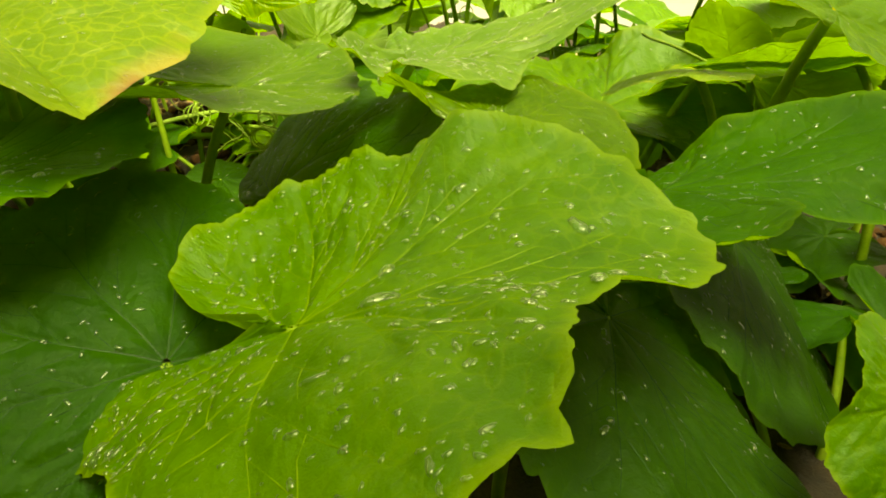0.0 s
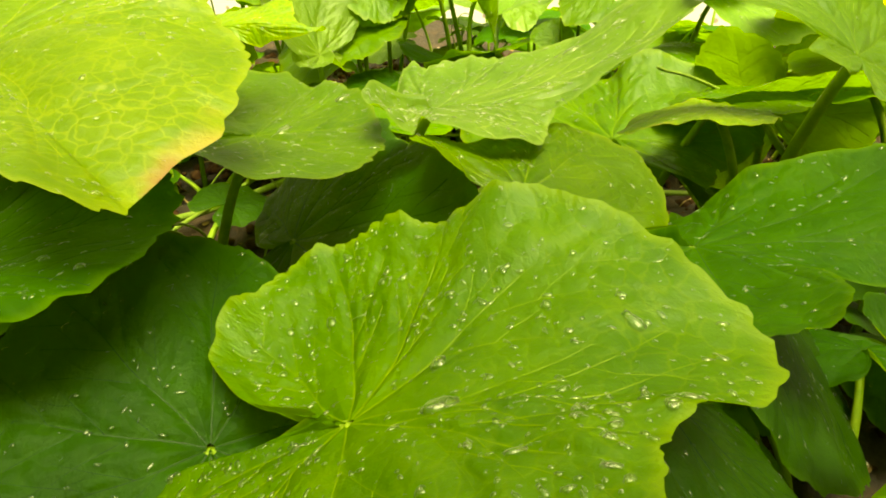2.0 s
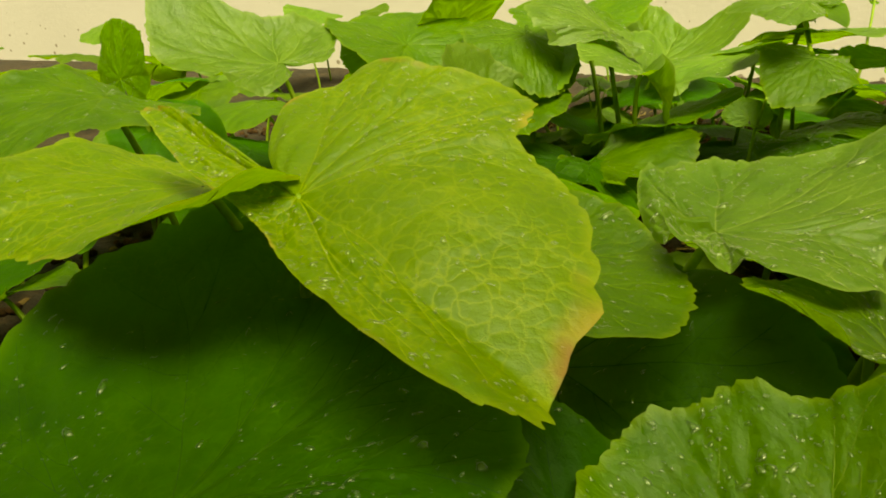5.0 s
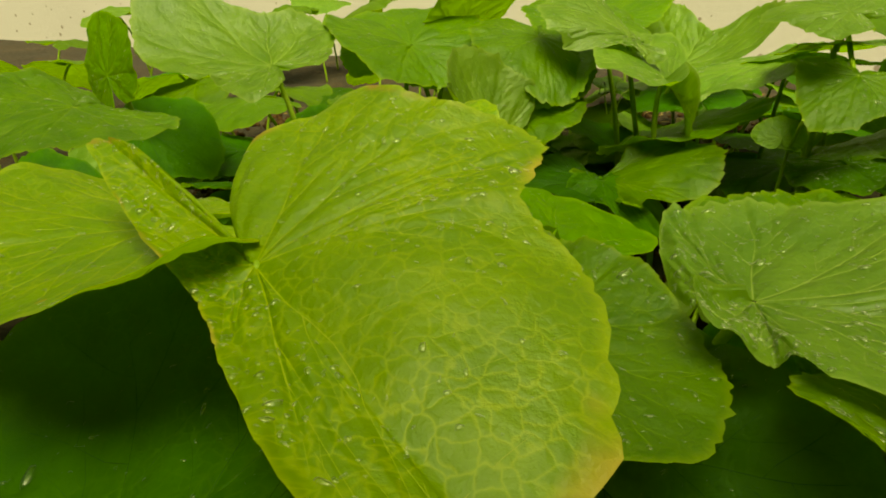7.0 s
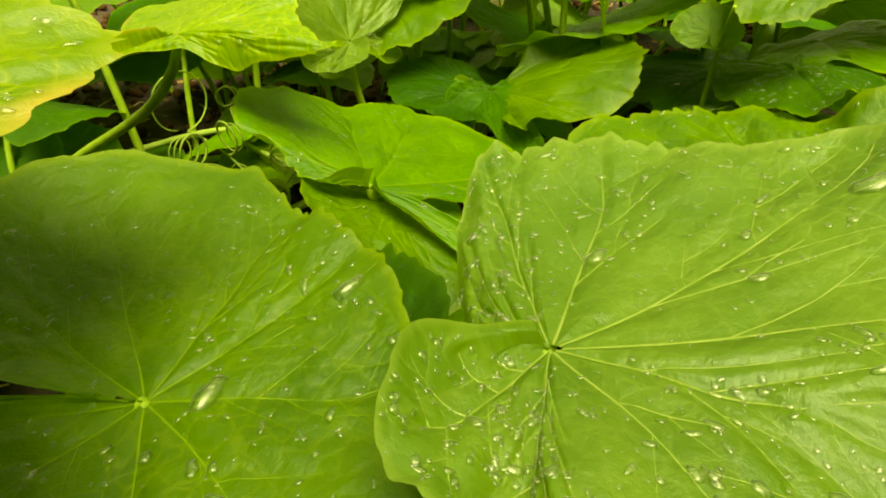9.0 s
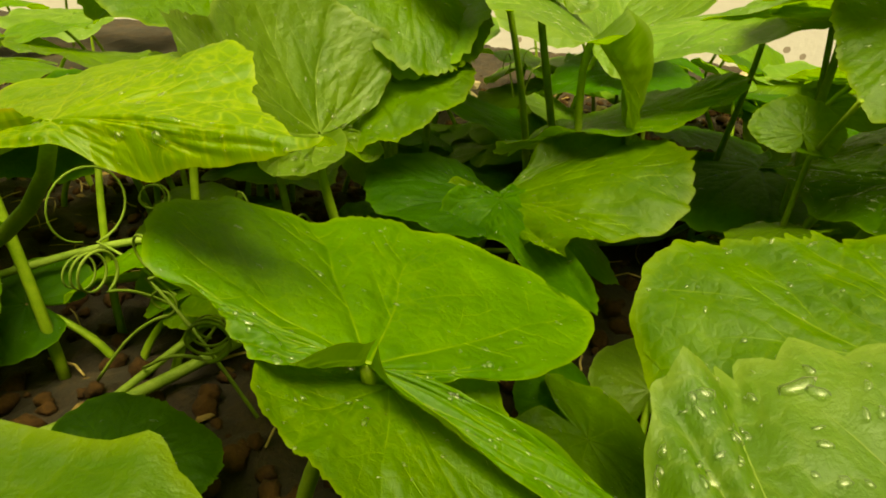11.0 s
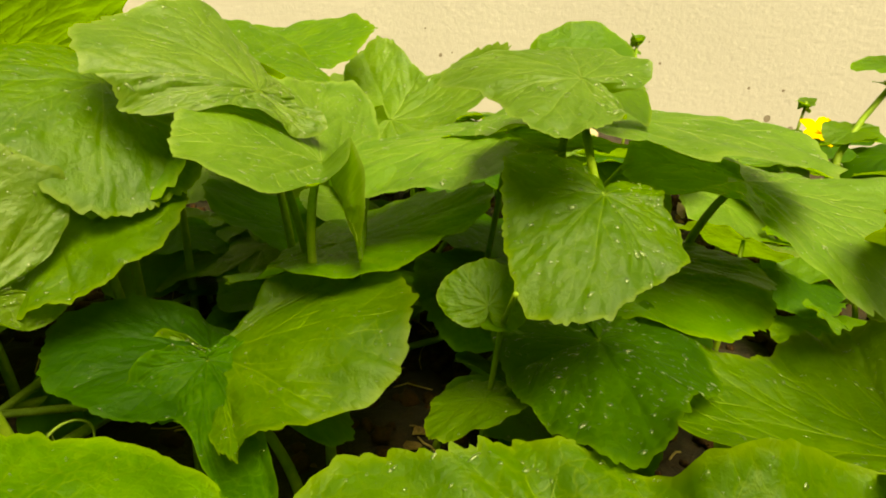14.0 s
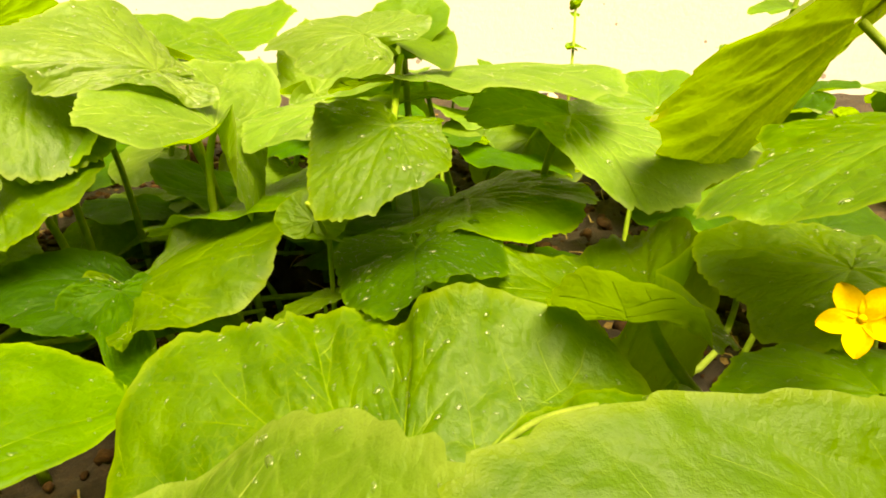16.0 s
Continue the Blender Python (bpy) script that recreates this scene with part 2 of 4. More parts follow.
def bezier(a, b, c, d, count):
    out = []
    for i in range(count):
        t = i / (count - 1)
        out.append(Vector(a) * (1 - t) ** 3 + Vector(b) * 3 * t * (1 - t) ** 2 + Vector(c) * 3 * t * t * (1 - t) + Vector(d) * t ** 3)
    return out


# ---------------------------------------------------------------- the leaf
ANGLES = np.array([0, 30, 60, 90, 120, 145, 163, 174, 180.0])
RADII = np.array([1.0, 0.97, 0.93, 0.88, 0.80, 0.70, 0.55, 0.30, 0.06])
SPREAD = (0, 36, -36, 74, -74, 112, -112, 146, -146)


class Blade:
    """The curved surface of one kidney-shaped leaf: size, half widths, bends, lobes and waves of the rim."""

    def __init__(self, size, widths, bend, lobes, wave, rng):
        self.size, self.widths, self.bend = size, widths, bend
        self.lobes, self.wave = tuple(lobes) + (0,) * (10 - len(lobes)), tuple(wave) + (0,) * (8 - len(wave))
        self.teeth = rng.uniform(0, 6.28, 4)
        self.frill = rng.uniform(0, 6.28, 3)
        # teeth of uneven width and height all round the rim
        cuts = np.cumsum(rng.uniform(0.55, 1.45, 74))
        self.cuts = (cuts / cuts[-1] * 2 - 1) * math.pi
        self.bite = rng.uniform(0.25, 1.0, 75) ** 1.3

    def outline(self, th):
        a = np.degrees(np.abs(th))
        r = np.interp(a, ANGLES, RADII) * (1 + 0.025 * np.cos(np.radians(a) * 5))
        c = self.lobes
        return r * (1 + c[0] * np.sin(th) + c[1] * np.cos(2 * th) + c[2] * np.sin(2 * th) + c[3] * np.cos(3 * th) + c[4] * np.sin(3 * th) + c[6] * np.sin(4 * th) + c[7] * np.cos(4 * th) + c[8] * np.cos(5 * th) + c[9] * np.sin(5 * th))

    def rim(self, th):
        """Small uneven teeth."""
        t = self.teeth
        k = np.clip(np.searchsorted(self.cuts, th), 1, len(self.cuts) - 1)
        q = np.clip((th - self.cuts[k - 1]) / (self.cuts[k] - self.cuts[k - 1]), 0, 1)
        saw = np.where(q < 0.68, (q / 0.68) ** 0.7, (1 - q) / 0.32)
        return 0.030 * self.bite[k] * saw * (1 + 0.5 * np.sin(4 * th + t[3])) + 0.007 * np.sin(13 * th + t[1]) + 0.008 * np.sin(9 * th + t[2]) + 0.006 * np.sin(37 * th + t[0]) - 0.012

    def at(self, rho, th, teeth=True):
        r = self.outline(th) * rho
        if teeth:
            r = r * (1 + self.rim(th) * rho ** 6)
        u, v = r * np.cos(th), r * np.sin(th)
        u = np.where(u < 0, u * math.exp(4 * self.lobes[5]), u)
        v = np.where(v > 0, v * self.widths[0], v * self.widths[1])
        kt, kb, kl, kr, tw = self.bend
        w = self.wave
        z = np.where(u > 0, kt, kb) * u * u + np.where(v > 0, kl, kr) * v * v + tw * u * v
        z = z + rho ** 3 * (w[0] * np.cos(2 * th) + w[1] * np.sin(2 * th) + w[2] * np.cos(3 * th) + w[3] * np.sin(3 * th) + w[4] * np.cos(4 * th) + w[5] * np.sin(4 * th) + w[6] * np.cos(5 * th) + w[7] * np.sin(5 * th))
        f = self.frill
        z = z + rho ** 4 * (0.015 * np.sin(7 * th + f[0]) + 0.013 * np.sin(12 * th + f[1]) + 0.008 * np.sin(23 * th + f[2])) + 0.010 * rho * np.sin(17 * rho + 3 * th + f[2]) * np.sin(8 * th + f[0])
        # the blade bulges between the main veins
        near = np.min(np.abs(np.degrees(th)[..., None] - np.array(SPREAD)), axis=-1)
        z = z + 0.032 * np.clip(rho / 0.45, 0, 1) * rho * (1 - rho * 0.5) * (np.clip(near / 17.0, 0, 1) ** 0.7 - 0.5)
        return self.size * np.stack([u, v, z], -1)

    def normal(self, rho, th):
        e = 0.01
        a = self.at(rho + e, th, False) - self.at(rho - e, th, False)
        b = self.at(rho, th + e, False) - self.at(rho, th - e, False)
        n = np.cross(a, b)
        return n / (np.linalg.norm(n, axis=-1, keepdims=True) + 1e-12)


def vein_paths(rng):
    """Main veins fan out from the stalk and waver; forked side veins leave them slantwise: paths of (share of the radius, angle) and widths."""
    paths = []
    for a in SPREAD:
        th = radians(a + rng.uniform(-5, 5))
        wob, phase = rng.uniform(-0.09, 0.09), rng.uniform(0, 6.28)
        top = 0.95 if abs(a) < 120 else 0.84
        main = lambda q: th + wob * math.sin(3 * q) + 0.018 * math.sin(11 * q + phase)
        paths.append(([(q, main(q)) for q in np.linspace(0.02, top, 11)], 0.0042 if abs(a) < 80 else 0.0030))
        s0, sgn = rng.uniform(0.2, 0.3), rng.choice((-1, 1))
        while s0 < 0.82:
            s1 = min(0.97, s0 + rng.uniform(0.24, 0.36))
            turn = sgn * (0.33 if s0 < 0.5 else 0.24) * rng.uniform(0.75, 1.15)
            if abs(main(s0) + turn) < radians(165):
                side = lambda q: (s0 + (s1 - s0) * q ** 1.1, main(s0) + turn * q ** 0.75)
                paths.append(([side(q) for q in np.linspace(0, 1, 6)], 0.0020))
                if rng.uniform() < 0.75:
                    r1, a1 = side(0.5)
                    paths.append(([(r1, a1), (r1 + 0.06, a1 - turn * 0.10), (min(0.97, r1 + 0.15), a1 - turn * 0.12)], 0.0013))
            s0, sgn = s0 + rng.uniform(0.07, 0.13), -sgn
    return paths


def flat(rho, th):
    """A place on the blade as if it were spread flat, in shares of its size."""
    return np.stack([rho * np.cos(th), rho * np.sin(th)], -1)


class Veins:
    """The vein net of one blade; the blade is sunken along it and bulges up between."""

    def __init__(self, size, rng):
        self.size, self.paths = size, vein_paths(rng)
        a, b, w = [], [], []
        for path, width in self.paths:
            p = flat(np.array([q[0] for q in path]), np.array([q[1] for q in path]))
            a.append(p[:-1]), b.append(p[1:]), w.append(np.full(len(p) - 1, min(1.0, width / 0.0036)))
        self.a, self.b, self.w = (np.concatenate(k).astype(np.float32) for k in (a, b, w))

    def relief(self, rho, th):
        p = flat(rho, th).reshape(-1, 2).astype(np.float32)
        low = np.zeros(len(p), np.float32)
        gap = np.full(len(p), 9.0, np.float32)
        d = self.b - self.a
        dd = (d * d).sum(1) + 1e-9
        for k in range(0, len(p), 4000):
            q = p[k:k + 4000]
            t = np.clip((q @ d.T - (self.a * d).sum(1)) / dd, 0, 1)
            e = np.sqrt((q[:, :1] - self.a[:, 0] - t * d[:, 0]) ** 2 + (q[:, 1:] - self.a[:, 1] - t * d[:, 1]) ** 2)
            low[k:k + 4000] = (np.exp(-(e / 0.022) ** 2) * self.w).max(1)
            gap[k:k + 4000] = e.min(1)
        z = 0.008 * (1 - np.exp(-(gap / 0.055) ** 2)) - 0.006 * low
        return (z * self.size).reshape(np.shape(rho))


def leaf_veins(blade, veins):
    """All the veins of a blade as fine low ridges: verts and faces."""
    rho = np.array([q[0] for path, _ in veins.paths for q in path])
    th = np.array([q[1] for path, _ in veins.paths for q in path])
    p, n = blade.at(rho, th, False), blade.normal(np.clip(rho, 0.02, 1), th)
    p = p + n * veins.relief(rho, th)[:, None]
    lift = 0.0022 * blade.size
    verts, faces, k = [], [], 0
    for path, width in veins.paths:
        q, m = p[k:k + len(path)], n[k:k + len(path)]
        d = np.empty_like(q)
        d[1:-1], d[0], d[-1] = q[2:] - q[:-2], q[1] - q[0], q[-1] - q[-2]
        side = np.stack([m[:, 1] * d[:, 2] - m[:, 2] * d[:, 1], m[:, 2] * d[:, 0] - m[:, 0] * d[:, 2], m[:, 0] * d[:, 1] - m[:, 1] * d[:, 0]], 1)
        side *= (width * blade.size * 1.05 * np.linspace(1.0, 0.3, len(q)) / (np.sqrt((side * side).sum(1)) + 1e-12))[:, None]
        verts.append(np.stack([q - side - m * lift * 0.6, q + m * lift, q + side - m * lift * 0.6], 1).reshape(-1, 3))
        i = 3 * (k + np.arange(len(q) - 1))[:, None] + np.arange(2)
        faces.append(np.stack([i, i + 1, i + 4, i + 3], -1).reshape(-1, 4))
        k += len(path)
    return np.concatenate(verts), np.concatenate(faces)


DOME = [(0.0, 0.0, 1.0)] + [(math.cos(a) * 0.6, math.sin(a) * 0.6, 0.78) for a in np.linspace(0, 2 * math.pi, 9)[:-1]] + [(math.cos(a), math.sin(a), 0.22) for a in np.linspace(0, 2 * math.pi, 9)[:-1]] + [(math.cos(a) * 0.95, math.sin(a) * 0.95, -0.25) for a in np.linspace(0, 2 * math.pi, 9)[:-1]]
DOME_FACES = [(0, 1 + k, 2 + k, 1 + (k + 2) % 8) for k in (0, 2, 4, 6)] + [(1 + r * 8 + k, 9 + r * 8 + k, 9 + r * 8 + (k + 1) % 8, 1 + r * 8 + (k + 1) % 8) for r in range(2) for k in range(8)]
DOME = np.array(DOME)


def droplets(blade, veins, m, count, rng, big=1.0, beads=()):
    """Rain beads on the upper side of a blade, in world coordinates: round, drawn out or run together."""
    rho, th = np.sqrt(rng.uniform(0.02, 0.95, count)), rng.uniform(-2.9, 2.9, count)
    # they gather in loose patches
    patch = np.sin(7 * rho * np.cos(th) + blade.frill[0]) * np.sin(6 * rho * np.sin(th) + blade.frill[1])
    rad = np.clip(np.exp(rng.normal(-7.4, 0.42, count) + 0.2 * patch) * big, 0.00025, 0.0017)
    # the largest beads stand at places of their own: (share of the radius, angle, size)
    for k, (r, a, s) in enumerate(beads):
        rho[k], th[k], rad[k] = r, a, s
    p, n = blade.at(rho, th, False), blade.normal(rho, th)
    p = p + n * (veins.relief(rho, th) + 0.0001)[:, None]
    ref = np.where(np.abs(n[:, :1]) < 0.8, (1.0, 0, 0), (0, 1.0, 0))
    e1 = np.cross(n, ref)
    e1 /= np.linalg.norm(e1, axis=1, keepdims=True)
    e2 = np.cross(n, e1)
    turn = rng.uniform(0, 6.28, count)[:, None]
    x, y = e1 * np.cos(turn) + e2 * np.sin(turn), e2 * np.cos(turn) - e1 * np.sin(turn)
    long = np.where(rng.uniform(size=count) < 0.15, rng.uniform(1.5, 2.3, count), rng.uniform(0.9, 1.4, count))
    sx, sy, sz = rad * long, rad * rng.uniform(0.7, 1.05, count), rad * rng.uniform(0.38, 0.6, count)
    skew = 1 + 0.22 * np.sin(np.arctan2(DOME[:, 1], DOME[:, 0]) * 2 + turn) + 0.12 * np.sin(np.arctan2(DOME[:, 1], DOME[:, 0]) * 3 + 2 * turn)
    local = (DOME[None, :, :1] * skew[..., None] * (x * sx[:, None])[:, None] + DOME[None, :, 1:2] * skew[..., None] * (y * sy[:, None])[:, None] + DOME[None, :, 2:] * (n * sz[:, None])[:, None])
    verts = (p[:, None] + local).reshape(-1, 3) @ np.array(m.to_3x3()).T + np.array(m.translation)
    return verts, (np.array(DOME_FACES)[None] + (np.arange(count) * len(DOME))[:, None, None]).reshape(-1, 4)


COUNT = [0]


def leaf(at, turn, size, widths, bend, lobes, wave, look="green", fine=True, drops=120, label="", foot=None, stalk=0.0030, name="melon_leaf", big=1.0, beads=(), veined=True):
    """One leaf with its blade, veins and stalk; rain beads lie on it as a thing of their own. foot: where the stalk leaves the ground."""
    COUNT[0] += 1
    rng = np.random.default_rng(COUNT[0])
    m = pose(*at, *turn)
    thing = new(name)
    thing.empty_display_size = 0.02
    tagged(thing, label, "leaf", "leaves of the melon bed")
    blade = Blade(size, widths, bend, lobes, wave, rng)
    veins = Veins(size, rng)
    na, nr = (340, 38) if fine else (120, 16)
    th = np.linspace(-radians(179.4), radians(179.4), na)
    rho = np.linspace(0.012, 1, nr) ** 0.9
    grid_r, grid_t = np.meshgrid(rho, th, indexing="ij")
    p = blade.at(grid_r, grid_t)
    p = p + blade.normal(np.clip(grid_r, 0.03, 1), grid_t) * (veins.relief(grid_r, grid_t) * np.clip((1.02 - grid_r) * 6, 0.15, 1))[..., None]
    world_p = p.reshape(-1, 3) @ np.array(m.to_3x3()).T + np.array(at)
    i, k = np.meshgrid(np.arange(nr - 1), np.arange(na - 1), indexing="ij")
    a = (i * na + k).ravel()
    ob = link_mesh("blade", world_p, np.stack([a, a + na, a + na + 1, a + 1], -1), LEAF[look], thing)
    co = np.concatenate([p.reshape(-1, 3)[:, :2], np.zeros((len(world_p), 1))], 1)
    ob.data.attributes.new("leafco", "FLOAT_VECTOR", "POINT").data.foreach_set("vector", co.ravel())
    ob.data.attributes.new("rim", "FLOAT", "POINT").data.foreach_set("value", grid_r.ravel())
    if veined:
        v, f = leaf_veins(blade, veins)
        link_mesh("vein_net", v @ np.array(m.to_3x3()).T + np.array(at), f, VEIN[look], thing)
    r3 = m.to_3x3()
    p0, down, back = Vector(at), -(r3 @ Vector((0, 0, 1))), -(r3 @ Vector((1, 0, 0)))
    if down.z > 0:
        down = -down
    free = foot is None
    if free:
        flat = Vector((back.x, back.y, 0))
        foot = p0 + flat * 0.05 + Vector((0, 0, -p0.z - 0.01))
    foot = Vector(foot)
    reach = (foot - p0).length
    path = bezier(p0 + down * 0.0012, p0 + (down * 0.6 + back * 0.5) * reach * 0.25 if free else p0.lerp(foot, 0.2) + down * reach * 0.12, foot + Vector((0, 0, reach * 0.45)), foot, 14)
    v, f = tube(path, [stalk * (0.8 + 0.45 * i / 13) for i in range(14)], 8)
    link_mesh("stalk", v, f, STALK, thing)
    drops = int(drops * (size / 0.1) ** 2)
    if drops:
        v, f = droplets(blade, veins, m, drops, rng, big, beads)
        tagged(link_mesh("water_droplets", v, f, WATER), "clear rain droplets beaded on a melon leaf", "droplets", kind="stuff")
    return thing


# ---------------------------------------------------------------- ground and wall
def soil_height(x, y):
    q = Vector((x, y, 0))
    near = max(0.0, 1 - max(abs(x - 0.1), abs(y - 0.9)) / 3)
    return near * (0.02 * noise.noise(q * 7) + 0.012 * noise.noise(q * 25) + 0.007 * noise.noise(q * 70) + 0.004 * noise.noise(q * 150))


def ground():
    n = 380
    s = np.linspace(-1, 1, n)
    line = np.sign(s) * (1.5 * np.abs(s) + 58.5 * np.abs(s) ** 7)
    verts, faces = [], []
    for y in line:
        for x in line:
            verts.append((x + 0.1, y + 0.9, soil_height(x + 0.1, y + 0.9)))
    for j in range(n - 1):
        for i in range(n - 1):
            a = j * n + i
            faces.append((a, a + 1, a + n + 1, a + n))
    ob = link_mesh("ground", verts, faces, soil_material())
    tagged(ob, "dark damp garden soil under the melon leaves", "ground", kind="structure")


def wall():
    bm = bmesh.new()
    bmesh.ops.create_cube(bm, size=1.0, matrix=Matrix.Translation((0, 0.1, 1.2)) @ Matrix.Diagonal((12, 0.2, 2.5, 1)))
    bmesh.ops.bevel(bm, geom=list(bm.edges), offset=0.01, segments=2, affect="EDGES")
    me = bpy.data.meshes.new("wall_garden")
    bm.to_mesh(me)
    bm.free()
    me.materials.append(wall_material())
    # an unseen wall, added behind the camera to block the sky there
    back = new("wall_house", me.copy())
    back.data.materials.clear()
    back.data.materials.append(plain_material("grey_render", (0.10, 0.085, 0.07), (0.17, 0.15, 0.125), 3.0, 0.9, 0.004))
    back.matrix_world = pose(0, -1.1, 0, 0, 0, 180)
    tagged(back, "plain grey unseen wall added behind the camera to block the sky", "wall", kind="structure")
    # an unseen slab, added overhead so that the near leaves lie in shade
    bm = bmesh.new()
    bmesh.ops.create_cube(bm, size=1.0, matrix=Matrix.Translation((0, -0.755, 1.72)) @ Matrix.Diagonal((12, 0.75, 0.16, 1)))
    bmesh.ops.bevel(bm, geom=list(bm.edges), offset=0.01, segments=2, affect="EDGES")
    eave = bpy.data.meshes.new("ceiling_eave")
    bm.to_mesh(eave)
    bm.free()
    eave.materials.append(back.data.materials[0])
    tagged(new("ceiling_eave", eave), "plain grey unseen slab added overhead to shade the near leaves", "eave", kind="structure")
    ob = new("wall_garden", me)
    ob.matrix_world = pose(1.30, 1.55, 0, 0, 0, -17.0)
    tagged(ob, "cream rendered garden wall with splashed earth along its foot", "wall", kind="structure")


ground()
wall()

# ---------------------------------------------------------------- the leaves
leaf((-0.0286, 0.1802, 0.174), (-10.1, -32, -12.9), 0.1069, (1.159, 0.579), (-0.287, 0.353, 0.72, -0.337, -0.016), (-0.214, -0.001, -0.015, -0.076, 0.046, 0.001, 0.12, -0.005, 0.01, 0.012), (0.029, -0.09, -0.019, 0.054, -0.009, -0.034, -0.013, 0.005), label='broad bright green melon leaf beaded with rain', drops=1092, beads=((0.34, -0.17, 0.0042), (0.28, 0.5, 0.0034), (0.64, 2.08, 0.0026), (0.75, 0.3, 0.0024)))
leaf((-0.1863, 0.3089, 0.2499), (25.5, 2.3, -48.5), 0.0939, (2.207, 0.307), (-0.066, 0.274, -0.255, 0.915, 0.024), (-0.262, 0.263, -0.008, 0.102, -0.16, 0.093, -0.053, -0.011, 0.015, 0.016), (-0.069, -0.083, 0.011, -0.043, -0.009, -0.013, -0.04, -0.053), label='yellow-green ageing melon leaf with scorched brown margin', drops=882, look='yellow')
leaf((-0.0928, 0.3501, 0.2002), (0.7, -4.4, -0.7), 0.0702, (1.416, 0.975), (-0.037, 0.128, 0.178, 0.161, 0.097), (-0.101, -0.036, -0.148, -0.047, -0.05, 0.196, 0.083, -0.003, -0.026, -0.005), (0.034, -0.055, 0.036, 0.067, -0.008, -0.008, -0.029, -0.02), label='green melon leaf with large water beads', drops=672, beads=((0.23, 0.06, 0.0042), (0.82, 0.47, 0.0034)))
leaf((0.0333, 0.2765, 0.1997), (22.6, 4, 50.5), 0.0739, (0.851, 1.002), (-0.015, -0.037, -0.078, -0.066, -0.098), (-0.055, 0.038, -0.027, 0.083, -0.067, -0.1, 0.007), (0.041, -0.036, 0.034, 0.071), label='bright green wet melon leaf with toothed rim', drops=420)
# the dark look holds the shade beneath the upper leaves
leaf((-0.0786, 0.3368, 0.1458), (29.5, -29.7, -28.7), 0.1059, (1.074, 1), (-0.106, -0.1, -0.094, -0.104, 0.071), (-0.033, 0.004, -0.078, 0.083, -0.088, 0, 0.001), (0.016, -0.012, 0.048, -0.001), label='dark green melon leaf low in the bed, its shade in the colour', drops=300, look='dark')
leaf((-0.0028, 0.3627, 0.209), (-13.8, -6.3, 1.3), 0.1092, (0.911, 0.716), (0.118, 0.085, 0.346, -0.053, 0.242), (0.064, 0.057, 0.078, 0.083, -0.03, -0.241, 0.142, 0.02, 0.077, -0.034), (0.061, 0.031, 0.04, -0.025, 0.042, 0.033, 0.007, -0.024), label='large pale green melon leaf with deep sinus and rain beads', drops=798, look='pale', beads=((0.71, 0.42, 0.004), (0.42, 1.19, 0.003), (0.39, 0.32, 0.0022)))
leaf((0.1581, 0.3878, 0.1994), (10, -4.1, -166.8), 0.0487, (0.96, 0.904), (-0.257, -0.089, -0.072, -0.075, 0.067), (0.009, 0.011, -0.021, 0.01, -0.058, -0.021, -0.061), (-0.008, 0.026, 0.022, 0.009), label='small melon leaf with rusty dry margin', drops=120, look='yellow')
leaf((0.1827, 0.4366, 0.1908), (-4.6, -12.8, -16.7), 0.0555, (0.95, 1.029), (-0.183, -0.101, -0.071, -0.044, -0.001), (-0.013, -0.007, -0.019, 0.004, -0.016, -0.021, -0.007), (-0.024, -0.001, 0.011, -0.004), label='bright green wet melon leaf with toothed rim', drops=300)
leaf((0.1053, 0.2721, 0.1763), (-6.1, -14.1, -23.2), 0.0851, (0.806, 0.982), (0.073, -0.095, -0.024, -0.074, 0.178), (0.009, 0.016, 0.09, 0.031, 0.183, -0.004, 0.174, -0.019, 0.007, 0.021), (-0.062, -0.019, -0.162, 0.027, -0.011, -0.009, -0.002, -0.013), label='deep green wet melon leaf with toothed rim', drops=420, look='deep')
# deep green puts the shade of the yellow leaf above into this one
leaf((-0.2046, 0.2088, 0.1875), (-14.6, -16.6, 7.1), 0.1178, (1.624, 0.451), (-0.041, -0.029, 0.26, 0.017, -0.317), (0.073, -0.091, -0.014, -0.013, -0.005, 0.132, 0.014), (-0.047, 0.021, -0.041, 0.115), label='broad melon leaf low in the bed, deep green standing for shade', drops=546, look='deep', beads=((0.58, 2.44, 0.003), (0.59, 2.24, 0.0026)))
# three low leaves, their shade put into the dark leaf colour
leaf((-0.0762, 0.1947, 0.1487), (15.3, -26.8, 102), 0.0872, (0.959, 0.93), (-0.12, -0.1, -0.133, -0.115, 0.008), (0.014, 0, 0.024, 0.021, 0.029, 0, 0.028), (0.004, 0.002, 0.009, 0.002), label='dark green melon leaf low in the bed, its shade in the colour', drops=300, look='dark')
leaf((0.0802, 0.2372, 0.1365), (-7.9, 28.2, -32.9), 0.0970, (0.976, 1), (-0.083, -0.1, -0.011, -0.1, -0.068), (-0.011, -0.013, -0.031, 0.012, -0.048, 0, -0.041), (-0.002, -0.026, 0.026, -0.044), label='dark green melon leaf low in the bed, its shade in the colour', drops=300, look='dark')
leaf((0.1765, 0.336, 0.1195), (-3.4, 39.9, -26.7), 0.1156, (1, 1.078), (-0.205, -0.1, -0.1, -0.079, -0.052), (-0.013, -0.004, -0.019, -0.016, -0.012, 0, 0.002), (-0.001, -0.009, -0.001, -0.015), label='dark green melon leaf low in the bed, its shade in the colour', drops=300, look='dark')
leaf((0.1784, 0.1943, 0.1293), (-45.8, -15.8, -152.6), 0.0428, (0.972, 0.836), (-0.237, -0.1, -0.066, -0.113, -0.005), (0.019, -0.02, 0.042, 0.018, 0.065, 0, 0.077), (0.008, -0.017, -0.006, -0.031), label='bright green wet melon leaf with toothed rim', drops=300)
